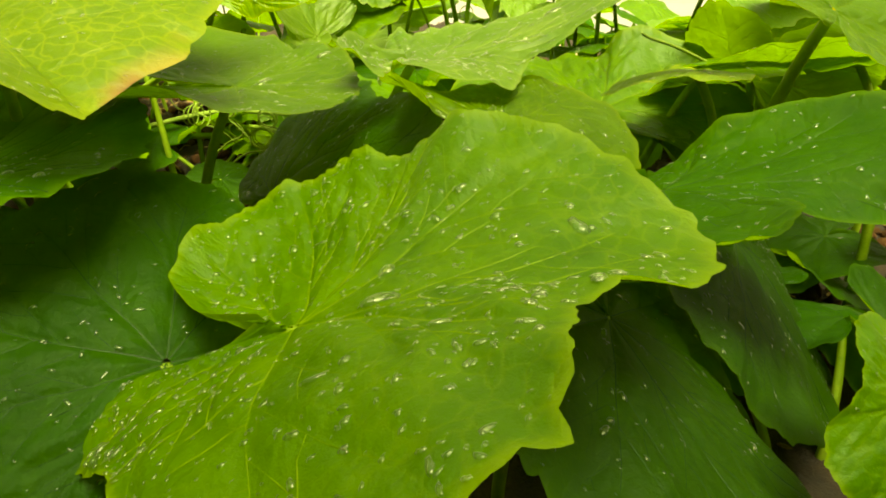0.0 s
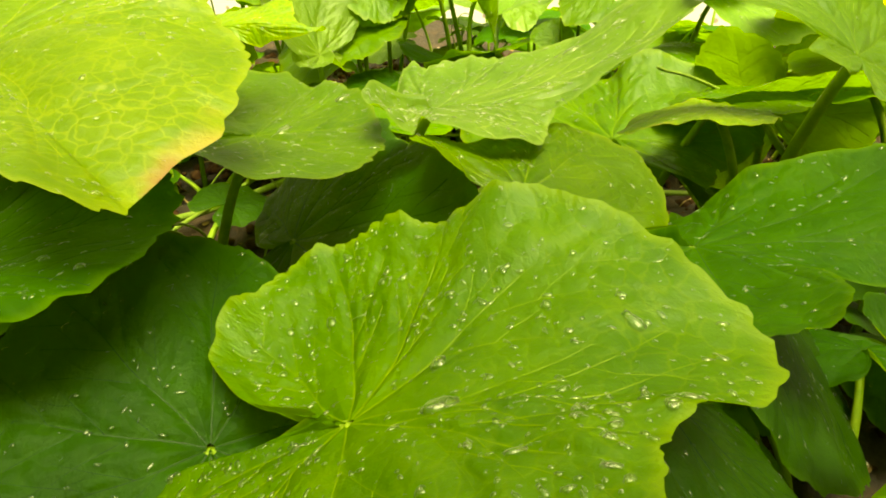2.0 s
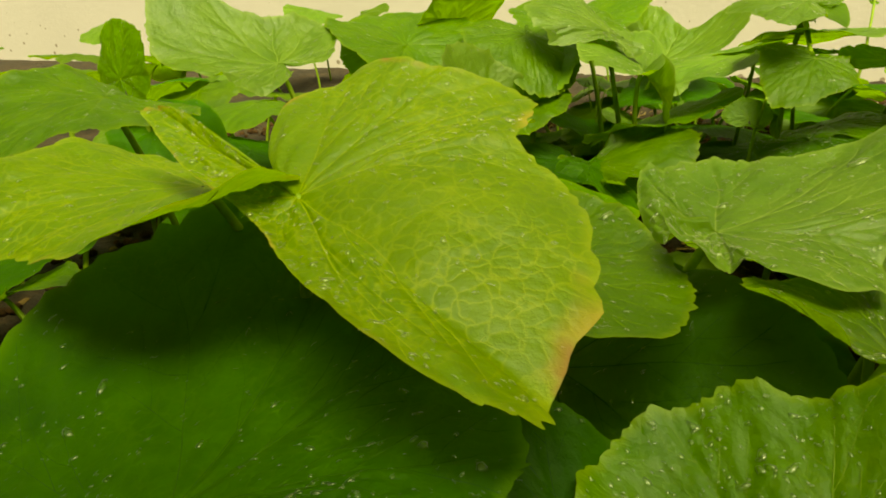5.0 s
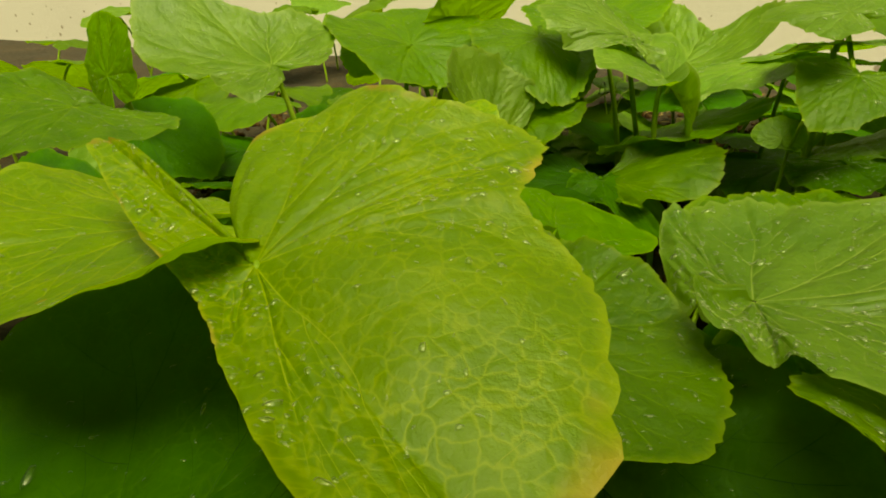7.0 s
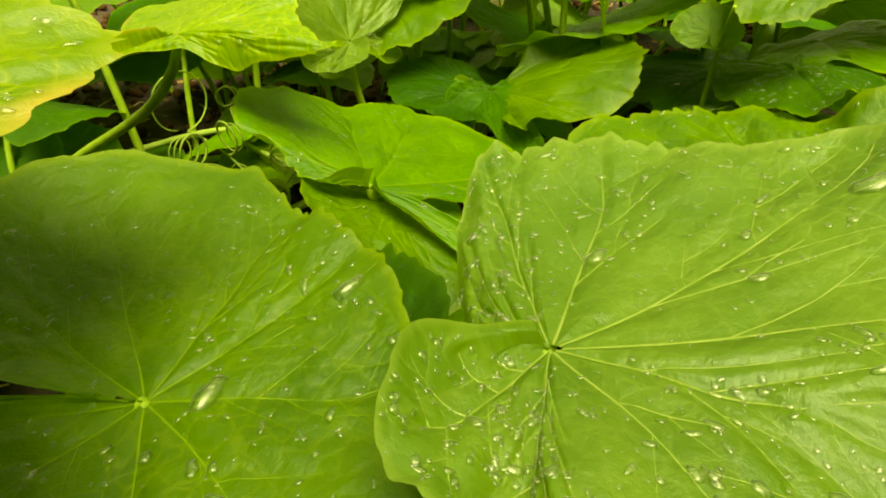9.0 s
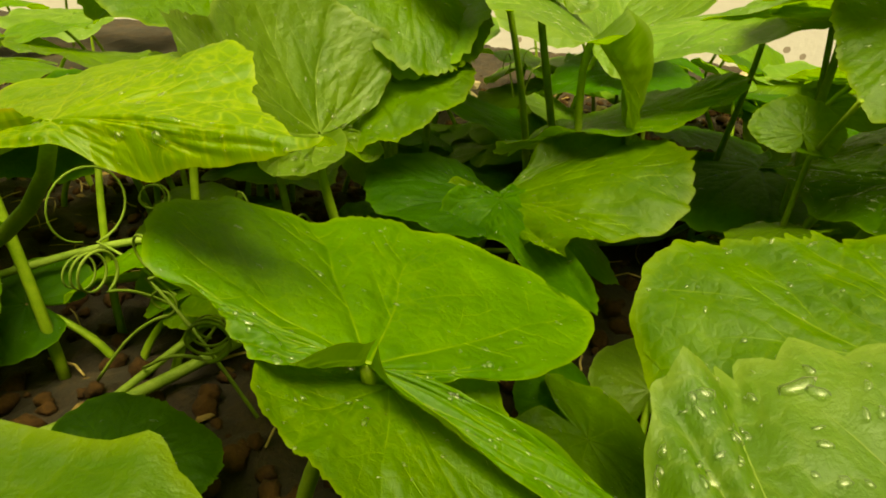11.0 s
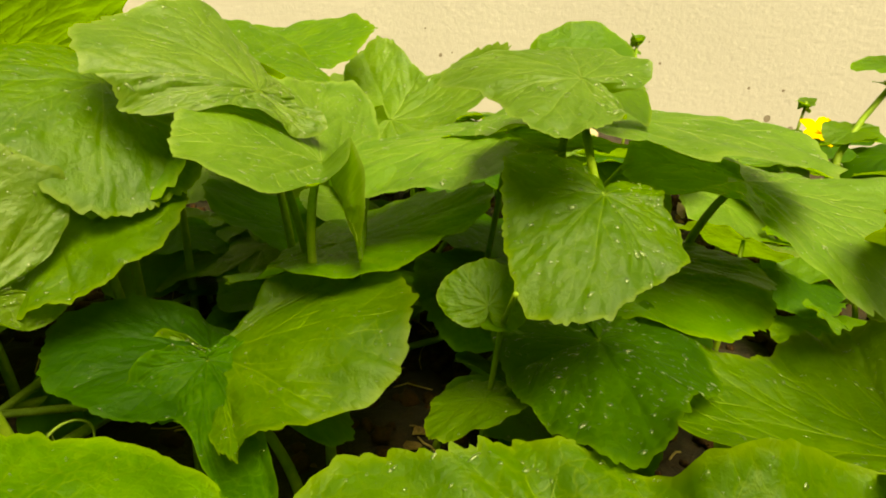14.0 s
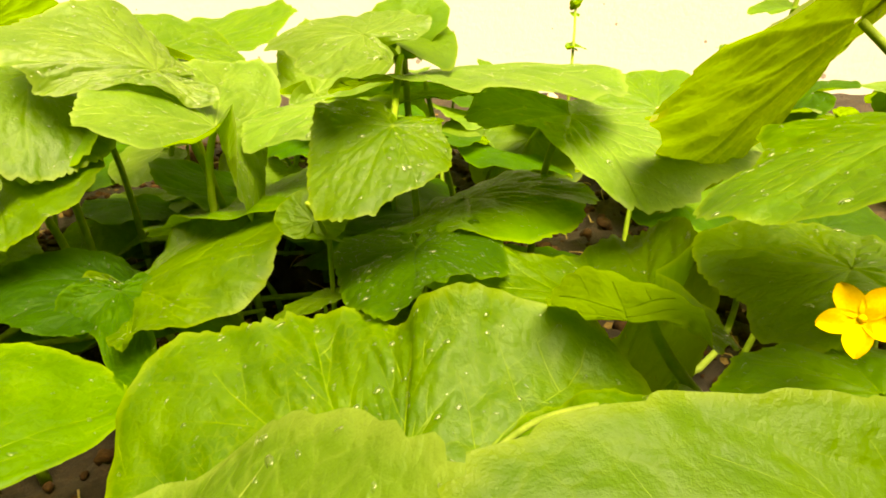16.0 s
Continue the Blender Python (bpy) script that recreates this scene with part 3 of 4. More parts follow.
leaf((-0.2605, 0.3746, 0.2305), (2.2, -11.9, -142.7), 0.1013, (1.109, 1.059), (-0.136, -0.1, 0.214, -0.04, -0.167), (0, -0.012, -0.008, -0.018, -0.022, 0, -0.037), (-0.01, -0.033, -0.017, -0.055), label='yellow-green melon leaf with browned edge', drops=240, look='yellow')
leaf((-0.0154, 0.7183, 0.1215), (25.3, -5, -75), 0.1075, (0.6, 0.221), (-0.169, -0.301, -0.227, -0.227, 0.593), (0.422, -0.296, 0.226, 0.261, -0.131, -0.335, -0.197, -0.005, -0.041, 0.032), (0.034, -0.036, 0.199, -0.092, 0.004, 0.009, 0.011, -0.003), label='folded green melon leaf with blistered surface', drops=225)
leaf((-0.0147, 0.7176, 0.1183), (4, -17.7, 165.8), 0.0743, (0.871, 0.746), (-0.139, -0.096, -0.031, -0.146, -0.176), (0.039, 0.071, 0.06, 0.037, 0.029, -0.003, -0.026), (0.05, -0.032, -0.03, -0.053), label='deep green melon leaf folded along its midrib', drops=180, look='dark')
leaf((-0.0744, 0.5178, 0.1552), (18.9, 6.2, 83.2), 0.1088, (0.703, 1.253), (-0.055, -0.122, 0.133, 0, 0.003), (0.198, 0.232, 0.189, 0.014, -0.159, -0.326, -0.141, -0.075, -0.027, 0.042), (0.035, -0.049, -0.017, -0.007, 0.035, 0.001, -0.007, -0.006), label='large bright green melon leaf with pale midrib', drops=165, foot=(-0.05, 0.6, 0.0))
leaf((0.1244, 0.4603, 0.1565), (-14.7, -3.5, 96.7), 0.1509, (0.557, 0.639), (0.155, -0.1, -0.194, -0.237, 0.057), (0.03, -0.096, 0.105, -0.158, 0.135, -0, -0.017, 0.021, 0.033, -0.095), (-0.018, -0.045, -0.061, -0.039, -0.006, 0.021, 0.001, 0.028), label='large smooth bright green melon leaf', drops=165, big=1.2)
leaf((-0.1182, 0.698, 0.1679), (8.5, -51.7, 153.6), 0.0811, (1.334, 1.113), (0.098, -0.159, 0.314, 0.66, -0.134), (0.173, 0.185, 0.031, -0.122, -0.162, -0.212, 0.049, 0.011, 0.073, -0.066), (0.072, -0.025, -0.053, 0.064, 0.008, -0.021, -0.014, 0.001), label='pale green upright melon leaf facing the path', drops=420, look='pale')
leaf((-0.0686, 0.8875, 0.2194), (16.5, -6.5, -96.1), 0.1045, (0.885, 0.824), (-0.364, -0.151, -0.02, -0.145, 0.035), (0.016, 0.042, 0.051, 0.085, 0.044, -0.006, -0.01), (-0.043, 0.026, 0.045, -0.022), label='bright green wet melon leaf with toothed rim', drops=300)
# one cup-shaped leaf made of two: its back lobe first, then the cup
leaf((0.0139, 0.8043, 0.2475), (-27.6, -26, -150.8), 0.0875, (0.372, 0.999), (-0.485, -0.096, -0.101, -0.081, -0.203), (-0.042, -0.022, -0.104, 0.025, 0.03, -0.085, 0.026, -0.014, -0.046, -0.095), (0.022, -0.044, 0.017, 0.001, 0.023, -0.019, 0.047, -0.011), label='large pale green back lobe of the cup-shaped leaf, made as its own leaf', drops=420, look='pale')
leaf((0.0495, 0.7854, 0.2093), (35.9, -8.7, 90.9), 0.1043, (0.953, 0.621), (0.057, -0.099, -0.078, -0.15, -0.217), (0.021, 0.079, -0.059, 0.087, -0.049, 0.055, -0.07, -0.014, -0.054, -0.043), (0.143, -0.02, -0.104, -0.022, 0.011, 0.009, 0.005, 0.001), label='cup-shaped pale green melon leaf on a thick stalk', drops=420, look='pale')
leaf((-0.0096, 1.0656, 0.2303), (12.1, -13.5, 2.9), 0.1203, (0.993, 0.96), (-0.009, -0.08, -0.064, 0.165, -0.001), (0.008, 0.022, 0.003, 0.031, 0.004, -0.002, 0.018), (-0.01, -0.007, 0.048, 0.028), label='bright green wet melon leaf with toothed rim', drops=300)
leaf((0.1254, 1.0146, 0.1812), (8.9, -14.1, 18.1), 0.1020, (1.029, 0.901), (0.39, -0.066, 0.217, -0.011, 0.045), (0.011, -0.015, -0.009, 0.013, -0.093, -0.077, -0.182), (0.074, -0.038, -0.075, -0.01), label='pale green wet melon leaf with toothed rim', drops=300, look='pale')
leaf((0.1744, 0.806, 0.2235), (1.8, 3.8, -159.2), 0.1068, (0.878, 1.036), (-0.127, -0.023, 0.034, -0.196, -0.003), (-0.015, 0.016, -0.02, 0.029, -0.028, 0.008, 0.008), (-0.003, 0.028, -0.016, -0.052), label='pale green wet melon leaf with toothed rim', drops=300, look='pale', foot=(0.19, 0.87, 0.0), stalk=0.0025)
leaf((0.1476, 0.6559, 0.285), (-12.6, -6.5, 154.6), 0.0532, (0.91, 0.948), (-0.245, -0.06, -0.227, -0.13, -0.022), (-0.102, -0.02, -0.005, 0.056, -0.163, -0.06, -0.03), (-0.074, 0.015, 0.045, -0.041), label='pale green wet melon leaf with toothed rim', drops=300, look='pale', foot=(0.176, 0.72, 0.245), stalk=0.002)
leaf((0.1584, 0.6396, 0.2412), (-11, 11.9, -118.3), 0.0562, (0.816, 0.854), (-0.278, -0.163, -0.098, -0.174, 0.072), (-0.093, 0.089, 0.008, 0.019, 0.056, -0.101, -0.113, 0.005, 0.003, 0.016), (-0.014, 0.018, 0.047, 0.025, 0.002, 0.013, 0.009, -0.021), label='heart-shaped bright green melon leaf hanging forward', drops=461, foot=(0.178, 0.722, 0.25), stalk=0.0022)
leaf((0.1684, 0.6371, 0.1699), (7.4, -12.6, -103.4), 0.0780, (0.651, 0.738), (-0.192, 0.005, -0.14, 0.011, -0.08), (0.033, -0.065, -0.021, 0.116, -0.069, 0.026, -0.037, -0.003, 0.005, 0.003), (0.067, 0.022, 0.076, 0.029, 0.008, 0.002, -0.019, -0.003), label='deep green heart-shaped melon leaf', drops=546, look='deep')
leaf((0.223, 0.7259, 0.1595), (-8.7, -21.5, -24.7), 0.0903, (0.836, 0.971), (-0.278, -0.104, -0.056, -0.115, 0.111), (-0.03, -0.019, -0.04, -0.019, -0.032, -0.003, 0.006, -0.005, 0.007, 0.03), (-0.032, 0.011, 0.02, 0.003, -0.003, 0.003, 0.012, -0.015), label='bright green wet melon leaf with toothed rim', drops=300)
leaf((0.2714, 0.5565, 0.1602), (19.5, 5.5, 162.4), 0.0916, (0.933, 1.235), (0.083, 0.05, 0.329, 0.526, 0.097), (0.017, 0.028, 0.089, 0.057, -0.099, -0.124, -0.084, 0.052, 0.076, -0.022), (0.148, 0.051, -0.054, -0.114, 0.003, -0, -0.005, -0.023), label='bright green wet melon leaf with toothed rim', drops=300, foot=(0.35, 0.49, 0.0), stalk=0.0036)
leaf((0.205, 0.7889, 0.2387), (-15, -4.8, 3.4), 0.1388, (0.997, 1.293), (-0.129, -0.1, -0.005, -0.129, 0.084), (-0.007, 0.005, -0.016, -0.002, -0.011, -0.006, -0.001), (-0.001, 0.023, 0.024, 0.008), label='pale green wet melon leaf with toothed rim', drops=300, look='pale', foot=(0.25, 0.83, 0.0), stalk=0.0024)
leaf((0.2955, 0.7187, 0.2186), (-11, 1.1, -85.3), 0.1113, (1.132, 0.687), (-0.234, 0.045, 0.101, -0.117, 0.019), (0.015, -0.038, 0.05, -0.006, 0.037, -0.01, -0.042, 0.007, 0.002, -0.024), (0.009, 0.005, -0.025, -0.034, -0.006, 0.015, -0.003, 0.03), label='pale melon leaf drooping over its neighbours', drops=300, look='pale')
leaf((0.5823, 1.0578, 0.1263), (6.1, -25.6, 58.7), 0.1101, (1.042, 0.976), (-0.159, -0.099, 0.004, -0.103, -0.023), (0.007, -0.005, 0.002, -0.006, -0.016, -0.009, -0.033), (0.01, -0.004, -0.019, -0.016), label='bright green wet melon leaf with toothed rim', drops=300)
leaf((0.4097, 0.6151, 0.2877), (-142.8, 55.5, 149.9), 0.1483, (0.38, 0.812), (-0.125, -0.09, -0.37, 0.158, -0.061), (0.003, -0.013, 0.013, -0.076, 0.068, -0, 0.084, 0.002, -0.008, 0), (0.008, 0.051, 0.006, 0.075, -0.001, 0.007, -0.001, 0.001), label='yellow-green melon leaf seen from its smooth underside', drops=0, look='yellow', veined=False, foot=(0.66, 0.54, 0.0))
leaf((0.3065, 0.4791, 0.2738), (10.1, 12.2, 161.1), 0.0705, (0.841, 0.946), (-0.201, -0.094, -0.07, -0.06, 0.01), (0.018, -0.042, 0.056, 0.005, 0.088, 0, 0.069, 0.008, 0.024, -0.021), (-0.01, -0.004, -0.009, 0.006, 0.013, 0, 0.012, 0.023), label='bright green wet melon leaf with toothed rim', drops=300)
leaf((0.3362, 0.5133, 0.2003), (13, 7.9, -174.3), 0.0624, (0.917, 0.996), (-0.199, -0.1, -0.016, 0.152, 0.066), (-0, -0.069, 0.022, -0.07, 0.059, 0, 0.093, -0.002, -0.001, 0.001), (-0.002, 0.017, 0.012, 0.028, 0.002, -0.002, 0.001, -0.002), label='bright green wet melon leaf with toothed rim', drops=300)
leaf((0.2818, 0.4457, 0.1984), (1.2, 7.1, 142.4), 0.0491, (1, 0.85), (-0.172, -0.099, -0.1, -0.143, -0.012), (0.031, -0.018, 0.039, 0.003, 0.017, 0, -0.009, -0.005, -0.004, 0.002), (0.008, -0.006, 0.006, -0.022, -0.002, -0.001, -0.002, 0.001), label='bright green wet melon leaf with toothed rim', drops=300)
leaf((0.2397, 0.4862, 0.1709), (19.1, -28.3, -132.8), 0.0944, (0.984, 0.949), (-0.203, -0.289, -0.17, -0.265, 0.158), (0.016, 0.018, -0.025, -0.026, 0.009, 0.119, -0.008), (0.032, 0.023, -0.016, -0.025), label='bright green wet melon leaf with toothed rim', drops=300)
leaf((-0.1645, 0.543, 0.2211), (4.3, -14.1, -9.9), 0.0732, (1.003, 0.171), (-0.372, -0.125, 0.137, -0.135, -0.036), (-0.005, -0.097, -0.029, 0.124, -0.118, 0.127, 0.014, 0.021, -0.074, -0.104), (0.085, 0.036, 0.037, 0, -0.007, -0.041, -0.002, -0.07), label='yellowing melon leaf bent over its stalk', drops=135, look='yellow', foot=(-0.36, 0.62, 0.0))
leaf((-0.1044, 0.7937, 0.1796), (10.7, 16.2, -108.1), 0.0938, (0.964, 1), (-0.185, -0.1, -0.085, -0.099, 0.022), (-0.003, -0.006, -0.007, 0.001, -0.015, 0, -0.021), (0.003, 0.006, -0.001, 0.011), label='bright green wet melon leaf with toothed rim', drops=300)
leaf((-0.3377, 0.7117, 0.2403), (-5.4, -6, 144.4), 0.1085, (1.033, 0.871), (0.414, -0.037, -0.009, 0.26, -0.072), (-0.007, 0.156, 0.06, -0.039, 0.151, -0.088, 0.09), (-0.004, 0.002, 0.008, -0.063), label='pale green wet melon leaf with toothed rim', drops=300, look='pale')
leaf((-0.406, 0.522, 0.2483), (-9.5, -7.9, -99.9), 0.0950, (0.923, 1.005), (-0.327, -0.082, -0.034, -0.019, 0.112), (-0.017, -0.01, -0.026, 0.025, -0.034, -0.035, -0.035), (-0.044, 0.029, 0.035, 0.026), label='bright green wet melon leaf with toothed rim', drops=300)
leaf((-0.5533, 0.7685, 0.2194), (-66.5, -53.1, 131.1), 0.0737, (0.989, 0.959), (-0.121, -0.1, -0.167, -0.054, -0.005), (0.005, 0.011, 0.005, 0.012, 0.003, 0, 0.005), (0.004, -0.002, 0.007, 0.007), label='bright green wet melon leaf with toothed rim', drops=300)
leaf((-0.2196, 0.8217, 0.2405), (-16.2, -19.6, -156.7), 0.0958, (1, 1.008), (-0.08, -0.086, -0.1, -0.13, 0.055), (0, -0.008, 0.003, -0.002, 0.001, -0.006, -0.006), (0.008, 0.015, 0.034, -0.002), label='bright green wet melon leaf with toothed rim', drops=300)
leaf((-0.2176, 0.8178, 0.2406), (7.2, -26.3, 68.6), 0.1017, (1.012, 1), (-0.217, -0.1, -0.023, -0.1, -0.004), (0.002, -0.004, 0.002, -0.008, -0.001, 0, -0.008), (-0.005, 0.001, -0.011, -0.005), label='bright green wet melon leaf with toothed rim', drops=300)
leaf((-0.0779, 0.8287, 0.2458), (-14.8, 15.1, -77.7), 0.0874, (0.93, 0.973), (-0.322, -0.134, -0.177, -0.164, -0.013), (-0.01, 0.003, 0.002, 0.028, 0.03, -0.011, 0.012), (-0.001, -0.013, -0.008, 0.003), label='bright green wet melon leaf with toothed rim', drops=300)
leaf((-0.0037, 0.9043, 0.2463), (-5.7, -21.9, 145.4), 0.0999, (0.961, 1.001), (-0.17, -0.11, -0.01, -0.091, 0), (-0.006, 0.005, 0, 0.01, 0.005, -0.026, 0.003), (0.028, 0.004, -0.033, -0.012), label='bright green wet melon leaf with toothed rim', drops=300)
leaf((-0.1812, 0.928, 0.2321), (140.9, -14.3, 31.3), 0.1098, (0.999, 0.972), (-0.176, -0.101, -0.099, -0.117, 0.096), (0, 0, 0.001, 0.017, 0.002, -0.033, 0.005), (-0.014, 0.018, 0.015, 0.03), label='bright green wet melon leaf with toothed rim', drops=300)
leaf((0.113, 0.629, 0.1482), (19.5, -1.7, -166.7), 0.0300, (0.989, 0.926), (-0.245, -0.096, -0.001, -0.08, 0.009), (0.01, -0.001, 0.026, -0.002, 0.03, 0.011, 0.038), (-0.036, 0.012, 0.029, -0.028), label='tiny light green kidney-shaped young leaf', drops=90, foot=(0.116, 0.642, 0.0), stalk=0.0012)
leaf((0.1119, 0.6353, 0.1929), (0.7, -46.6, 78.5), 0.0220, (1.061, 0.979), (-0.178, -0.085, -0.178, -0.101, -0.02), (0.004, -0.008, 0.033, -0.019, -0.013, -0.057, -0.001), (0.008, -0.008, 0.002, 0.009), label='tiny light green round young leaf', drops=90, foot=(0.1196, 0.637, 0.18), stalk=0.0012)
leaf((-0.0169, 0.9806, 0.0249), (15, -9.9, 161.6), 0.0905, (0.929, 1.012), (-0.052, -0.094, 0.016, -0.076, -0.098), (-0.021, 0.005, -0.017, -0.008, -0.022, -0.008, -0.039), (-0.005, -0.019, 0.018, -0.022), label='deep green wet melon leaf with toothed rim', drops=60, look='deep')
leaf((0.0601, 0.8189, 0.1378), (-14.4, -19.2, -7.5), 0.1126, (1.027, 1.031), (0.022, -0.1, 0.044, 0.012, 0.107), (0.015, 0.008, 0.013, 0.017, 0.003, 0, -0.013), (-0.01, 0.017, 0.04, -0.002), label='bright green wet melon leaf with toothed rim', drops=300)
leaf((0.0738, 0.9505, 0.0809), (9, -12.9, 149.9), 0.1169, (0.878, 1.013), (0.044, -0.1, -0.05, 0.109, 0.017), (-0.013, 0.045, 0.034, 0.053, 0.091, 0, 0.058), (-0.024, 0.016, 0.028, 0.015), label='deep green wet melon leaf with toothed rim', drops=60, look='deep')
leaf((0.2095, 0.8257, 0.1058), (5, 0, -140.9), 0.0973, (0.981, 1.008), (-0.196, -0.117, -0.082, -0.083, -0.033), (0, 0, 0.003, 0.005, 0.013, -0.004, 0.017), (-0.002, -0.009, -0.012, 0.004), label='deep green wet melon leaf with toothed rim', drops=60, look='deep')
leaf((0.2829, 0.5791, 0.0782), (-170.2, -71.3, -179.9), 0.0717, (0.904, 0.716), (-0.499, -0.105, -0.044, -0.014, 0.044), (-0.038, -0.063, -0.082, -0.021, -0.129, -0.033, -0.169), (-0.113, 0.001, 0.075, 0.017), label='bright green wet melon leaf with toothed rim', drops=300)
# the blistered folded leaf's lower lobe, added as a separate leaf
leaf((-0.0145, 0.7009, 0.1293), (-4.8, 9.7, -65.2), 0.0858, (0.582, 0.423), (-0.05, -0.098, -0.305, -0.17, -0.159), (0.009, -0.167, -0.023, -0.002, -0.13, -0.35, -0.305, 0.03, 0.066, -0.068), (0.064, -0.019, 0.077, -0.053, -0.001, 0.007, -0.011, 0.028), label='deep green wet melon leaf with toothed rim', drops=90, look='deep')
# near lobe of the broad leaf with pale midrib, added as its own leaf
leaf((-0.0683, 0.5208, 0.1439), (-15.4, 12.9, -22.5), 0.0703, (0.578, 0.787), (-0.213, -0.114, -0.096, -0.15, 0.039), (-0.042, -0.018, -0.046, 0.019, -0.06, -0.068, -0.002, -0.023, 0.014, 0.026), (-0.059, 0.058, 0.062, -0.051, -0.009, 0.023, 0.019, -0.04), label='light green hanging lobe of a broad leaf, made as its own leaf', drops=200)
leaf((0.1979, 0.3414, 0.2373), (39.1, -22.7, 70.1), 0.0552, (1.249, 0.908), (0.127, 0.047, -0.261, 0.242, -0.17), (-0.044, 0.057, 0.112, -0.124, 0.045, -0.067, -0.132, 0.001, 0.058, 0.02), (0.023, 0.027, 0.033, -0.002, 0.001, 0.008, 0, 0.016), label='yellow-green melon leaf raised on a thick pale stalk', drops=60, look='green', foot=(0.185, 0.37, 0.0), stalk=0.0036)
leaf((-0.1922, 0.5549, 0.0656), (8.2, -1.9, 59.5), 0.0474, (0.951, 0.919), (-0.239, -0.1, -0.07, -0.096, 0.018), (0, -0.033, -0.005, -0.049, -0.015, 0, -0.022, -0.02, -0.022, -0.006), (0.01, 0.004, -0.015, 0.031, -0.004, -0.001, -0.003, -0.001), label='dark green melon leaf low over the soil', drops=60, look='dark')

# ---------------------------------------------------------------- more leaves of the bed, farther off and low down
def filler(count, xs, ys, zs, sizes, seed, looks=("green", "pale", "deep")):
    """Leaves of the rest of the bed, scattered over a stretch of it."""
    rng = np.random.default_rng(seed)
    for _ in range(count):
        x, y, z = rng.uniform(*xs), rng.uniform(*ys), rng.uniform(*zs)
        size = rng.uniform(*sizes)
        leaf((x, y, z), (rng.uniform(-22, 22), rng.uniform(-10, 25), rng.uniform(-180, 180)), size, tuple(rng.uniform(0.8, 1.05, 2)), tuple(rng.uniform(-0.35, 0.05, 5) * (1, 1, 1, 1, 0.4)),
             tuple(rng.uniform(-0.05, 0.05, 7)), tuple(rng.uniform(-0.06, 0.06, 4)), fine=False, drops=60, look=looks[int(rng.integers(len(looks)))], label="green melon leaf among the others of the bed", stalk=0.0025)


filler(26, (-1.3, -0.5), (0.55, 1.9), (0.10, 0.22), (0.08, 0.115), 11)
filler(16, (-0.5, 0.45), (1.10, 1.5), (0.08, 0.17), (0.08, 0.11), 12)
filler(9, (0.25, 0.75), (0.80, 1.15), (0.06, 0.12), (0.07, 0.10), 13)
filler(7, (0.10, 0.35), (0.70, 0.95), (0.035, 0.075), (0.06, 0.08), 14)
filler(5, (-0.48, -0.30), (0.30, 0.70), (0.07, 0.12), (0.07, 0.09), 15)
filler(9, (0.36, 0.66), (0.62, 0.92), (0.05, 0.10), (0.06, 0.085), 17)
filler(6, (-0.04, 0.14), (0.52, 0.66), (0.025, 0.05), (0.05, 0.065), 18)
filler(9, (-0.1, 0.3), (0.88, 1.2), (0.05, 0.11), (0.06, 0.08), 20)
filler(6, (-0.16, 0.06), (0.86, 1.05), (0.05, 0.10), (0.05, 0.07), 19)
# all in the dark look, so the shadow low in the bed is in their colour
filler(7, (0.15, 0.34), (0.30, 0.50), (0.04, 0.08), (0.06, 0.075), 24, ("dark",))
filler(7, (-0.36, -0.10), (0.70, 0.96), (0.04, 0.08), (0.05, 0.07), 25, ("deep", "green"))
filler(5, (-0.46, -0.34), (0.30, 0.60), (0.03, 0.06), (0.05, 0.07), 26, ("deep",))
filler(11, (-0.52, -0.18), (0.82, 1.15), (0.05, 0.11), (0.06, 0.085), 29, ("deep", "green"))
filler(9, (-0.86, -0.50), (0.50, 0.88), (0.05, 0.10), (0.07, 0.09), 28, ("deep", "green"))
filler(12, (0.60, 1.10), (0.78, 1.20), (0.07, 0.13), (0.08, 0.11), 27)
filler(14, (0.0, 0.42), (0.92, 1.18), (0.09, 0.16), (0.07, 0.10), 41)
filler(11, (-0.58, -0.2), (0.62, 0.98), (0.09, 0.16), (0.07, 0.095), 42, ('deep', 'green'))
# dark and deep looks here stand for shaded gaps between the leaves
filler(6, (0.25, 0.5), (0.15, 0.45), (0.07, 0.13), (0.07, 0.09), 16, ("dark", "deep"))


# ---------------------------------------------------------------- vines, tendrils, litter on the soil
def vine(points, radius, label="pale green hairy melon vine creeping over the soil"):
    pts = []
    for a, b, c, d in zip([points[0]] + points[:-2], points[:-1], points[1:], points[2:] + [points[-1]]):
        a, b, c, d = Vector(a), Vector(b), Vector(c), Vector(d)
        for i in range(6):
            t = i / 6
            pts.append(0.5 * (2 * b + (c - a) * t + (2 * a - 5 * b + 4 * c - d) * t * t + (3 * b - a - 3 * c + d) * t ** 3))
    pts.append(Vector(points[-1]))
    v, f = tube(pts, [radius * (1 - 0.35 * i / len(pts)) for i in range(len(pts))], 8)
    ob = link_mesh("melon_vine", v, f, VINE)
    tagged(ob, label, "vine", "vines of the melon bed")


vine([(-0.42, 0.42, 0.012), (-0.33, 0.55, 0.03), (-0.24, 0.64, 0.02), (-0.1, 0.78, 0.03), (0.02, 0.93, 0.02), (0.1, 1.15, 0.02)], 0.0045)
vine([(-0.5, 0.75, 0.02), (-0.32, 0.72, 0.05), (-0.2, 0.78, 0.035), (-0.02, 0.84, 0.03), (0.15, 0.86, 0.02), (0.3, 1.0, 0.02)], 0.004)
vine([(-0.3, 0.45, 0.02), (-0.2, 0.5, 0.03), (-0.12, 0.47, 0.02), (0.02, 0.43, 0.03), (0.12, 0.5, 0.02)], 0.0045)
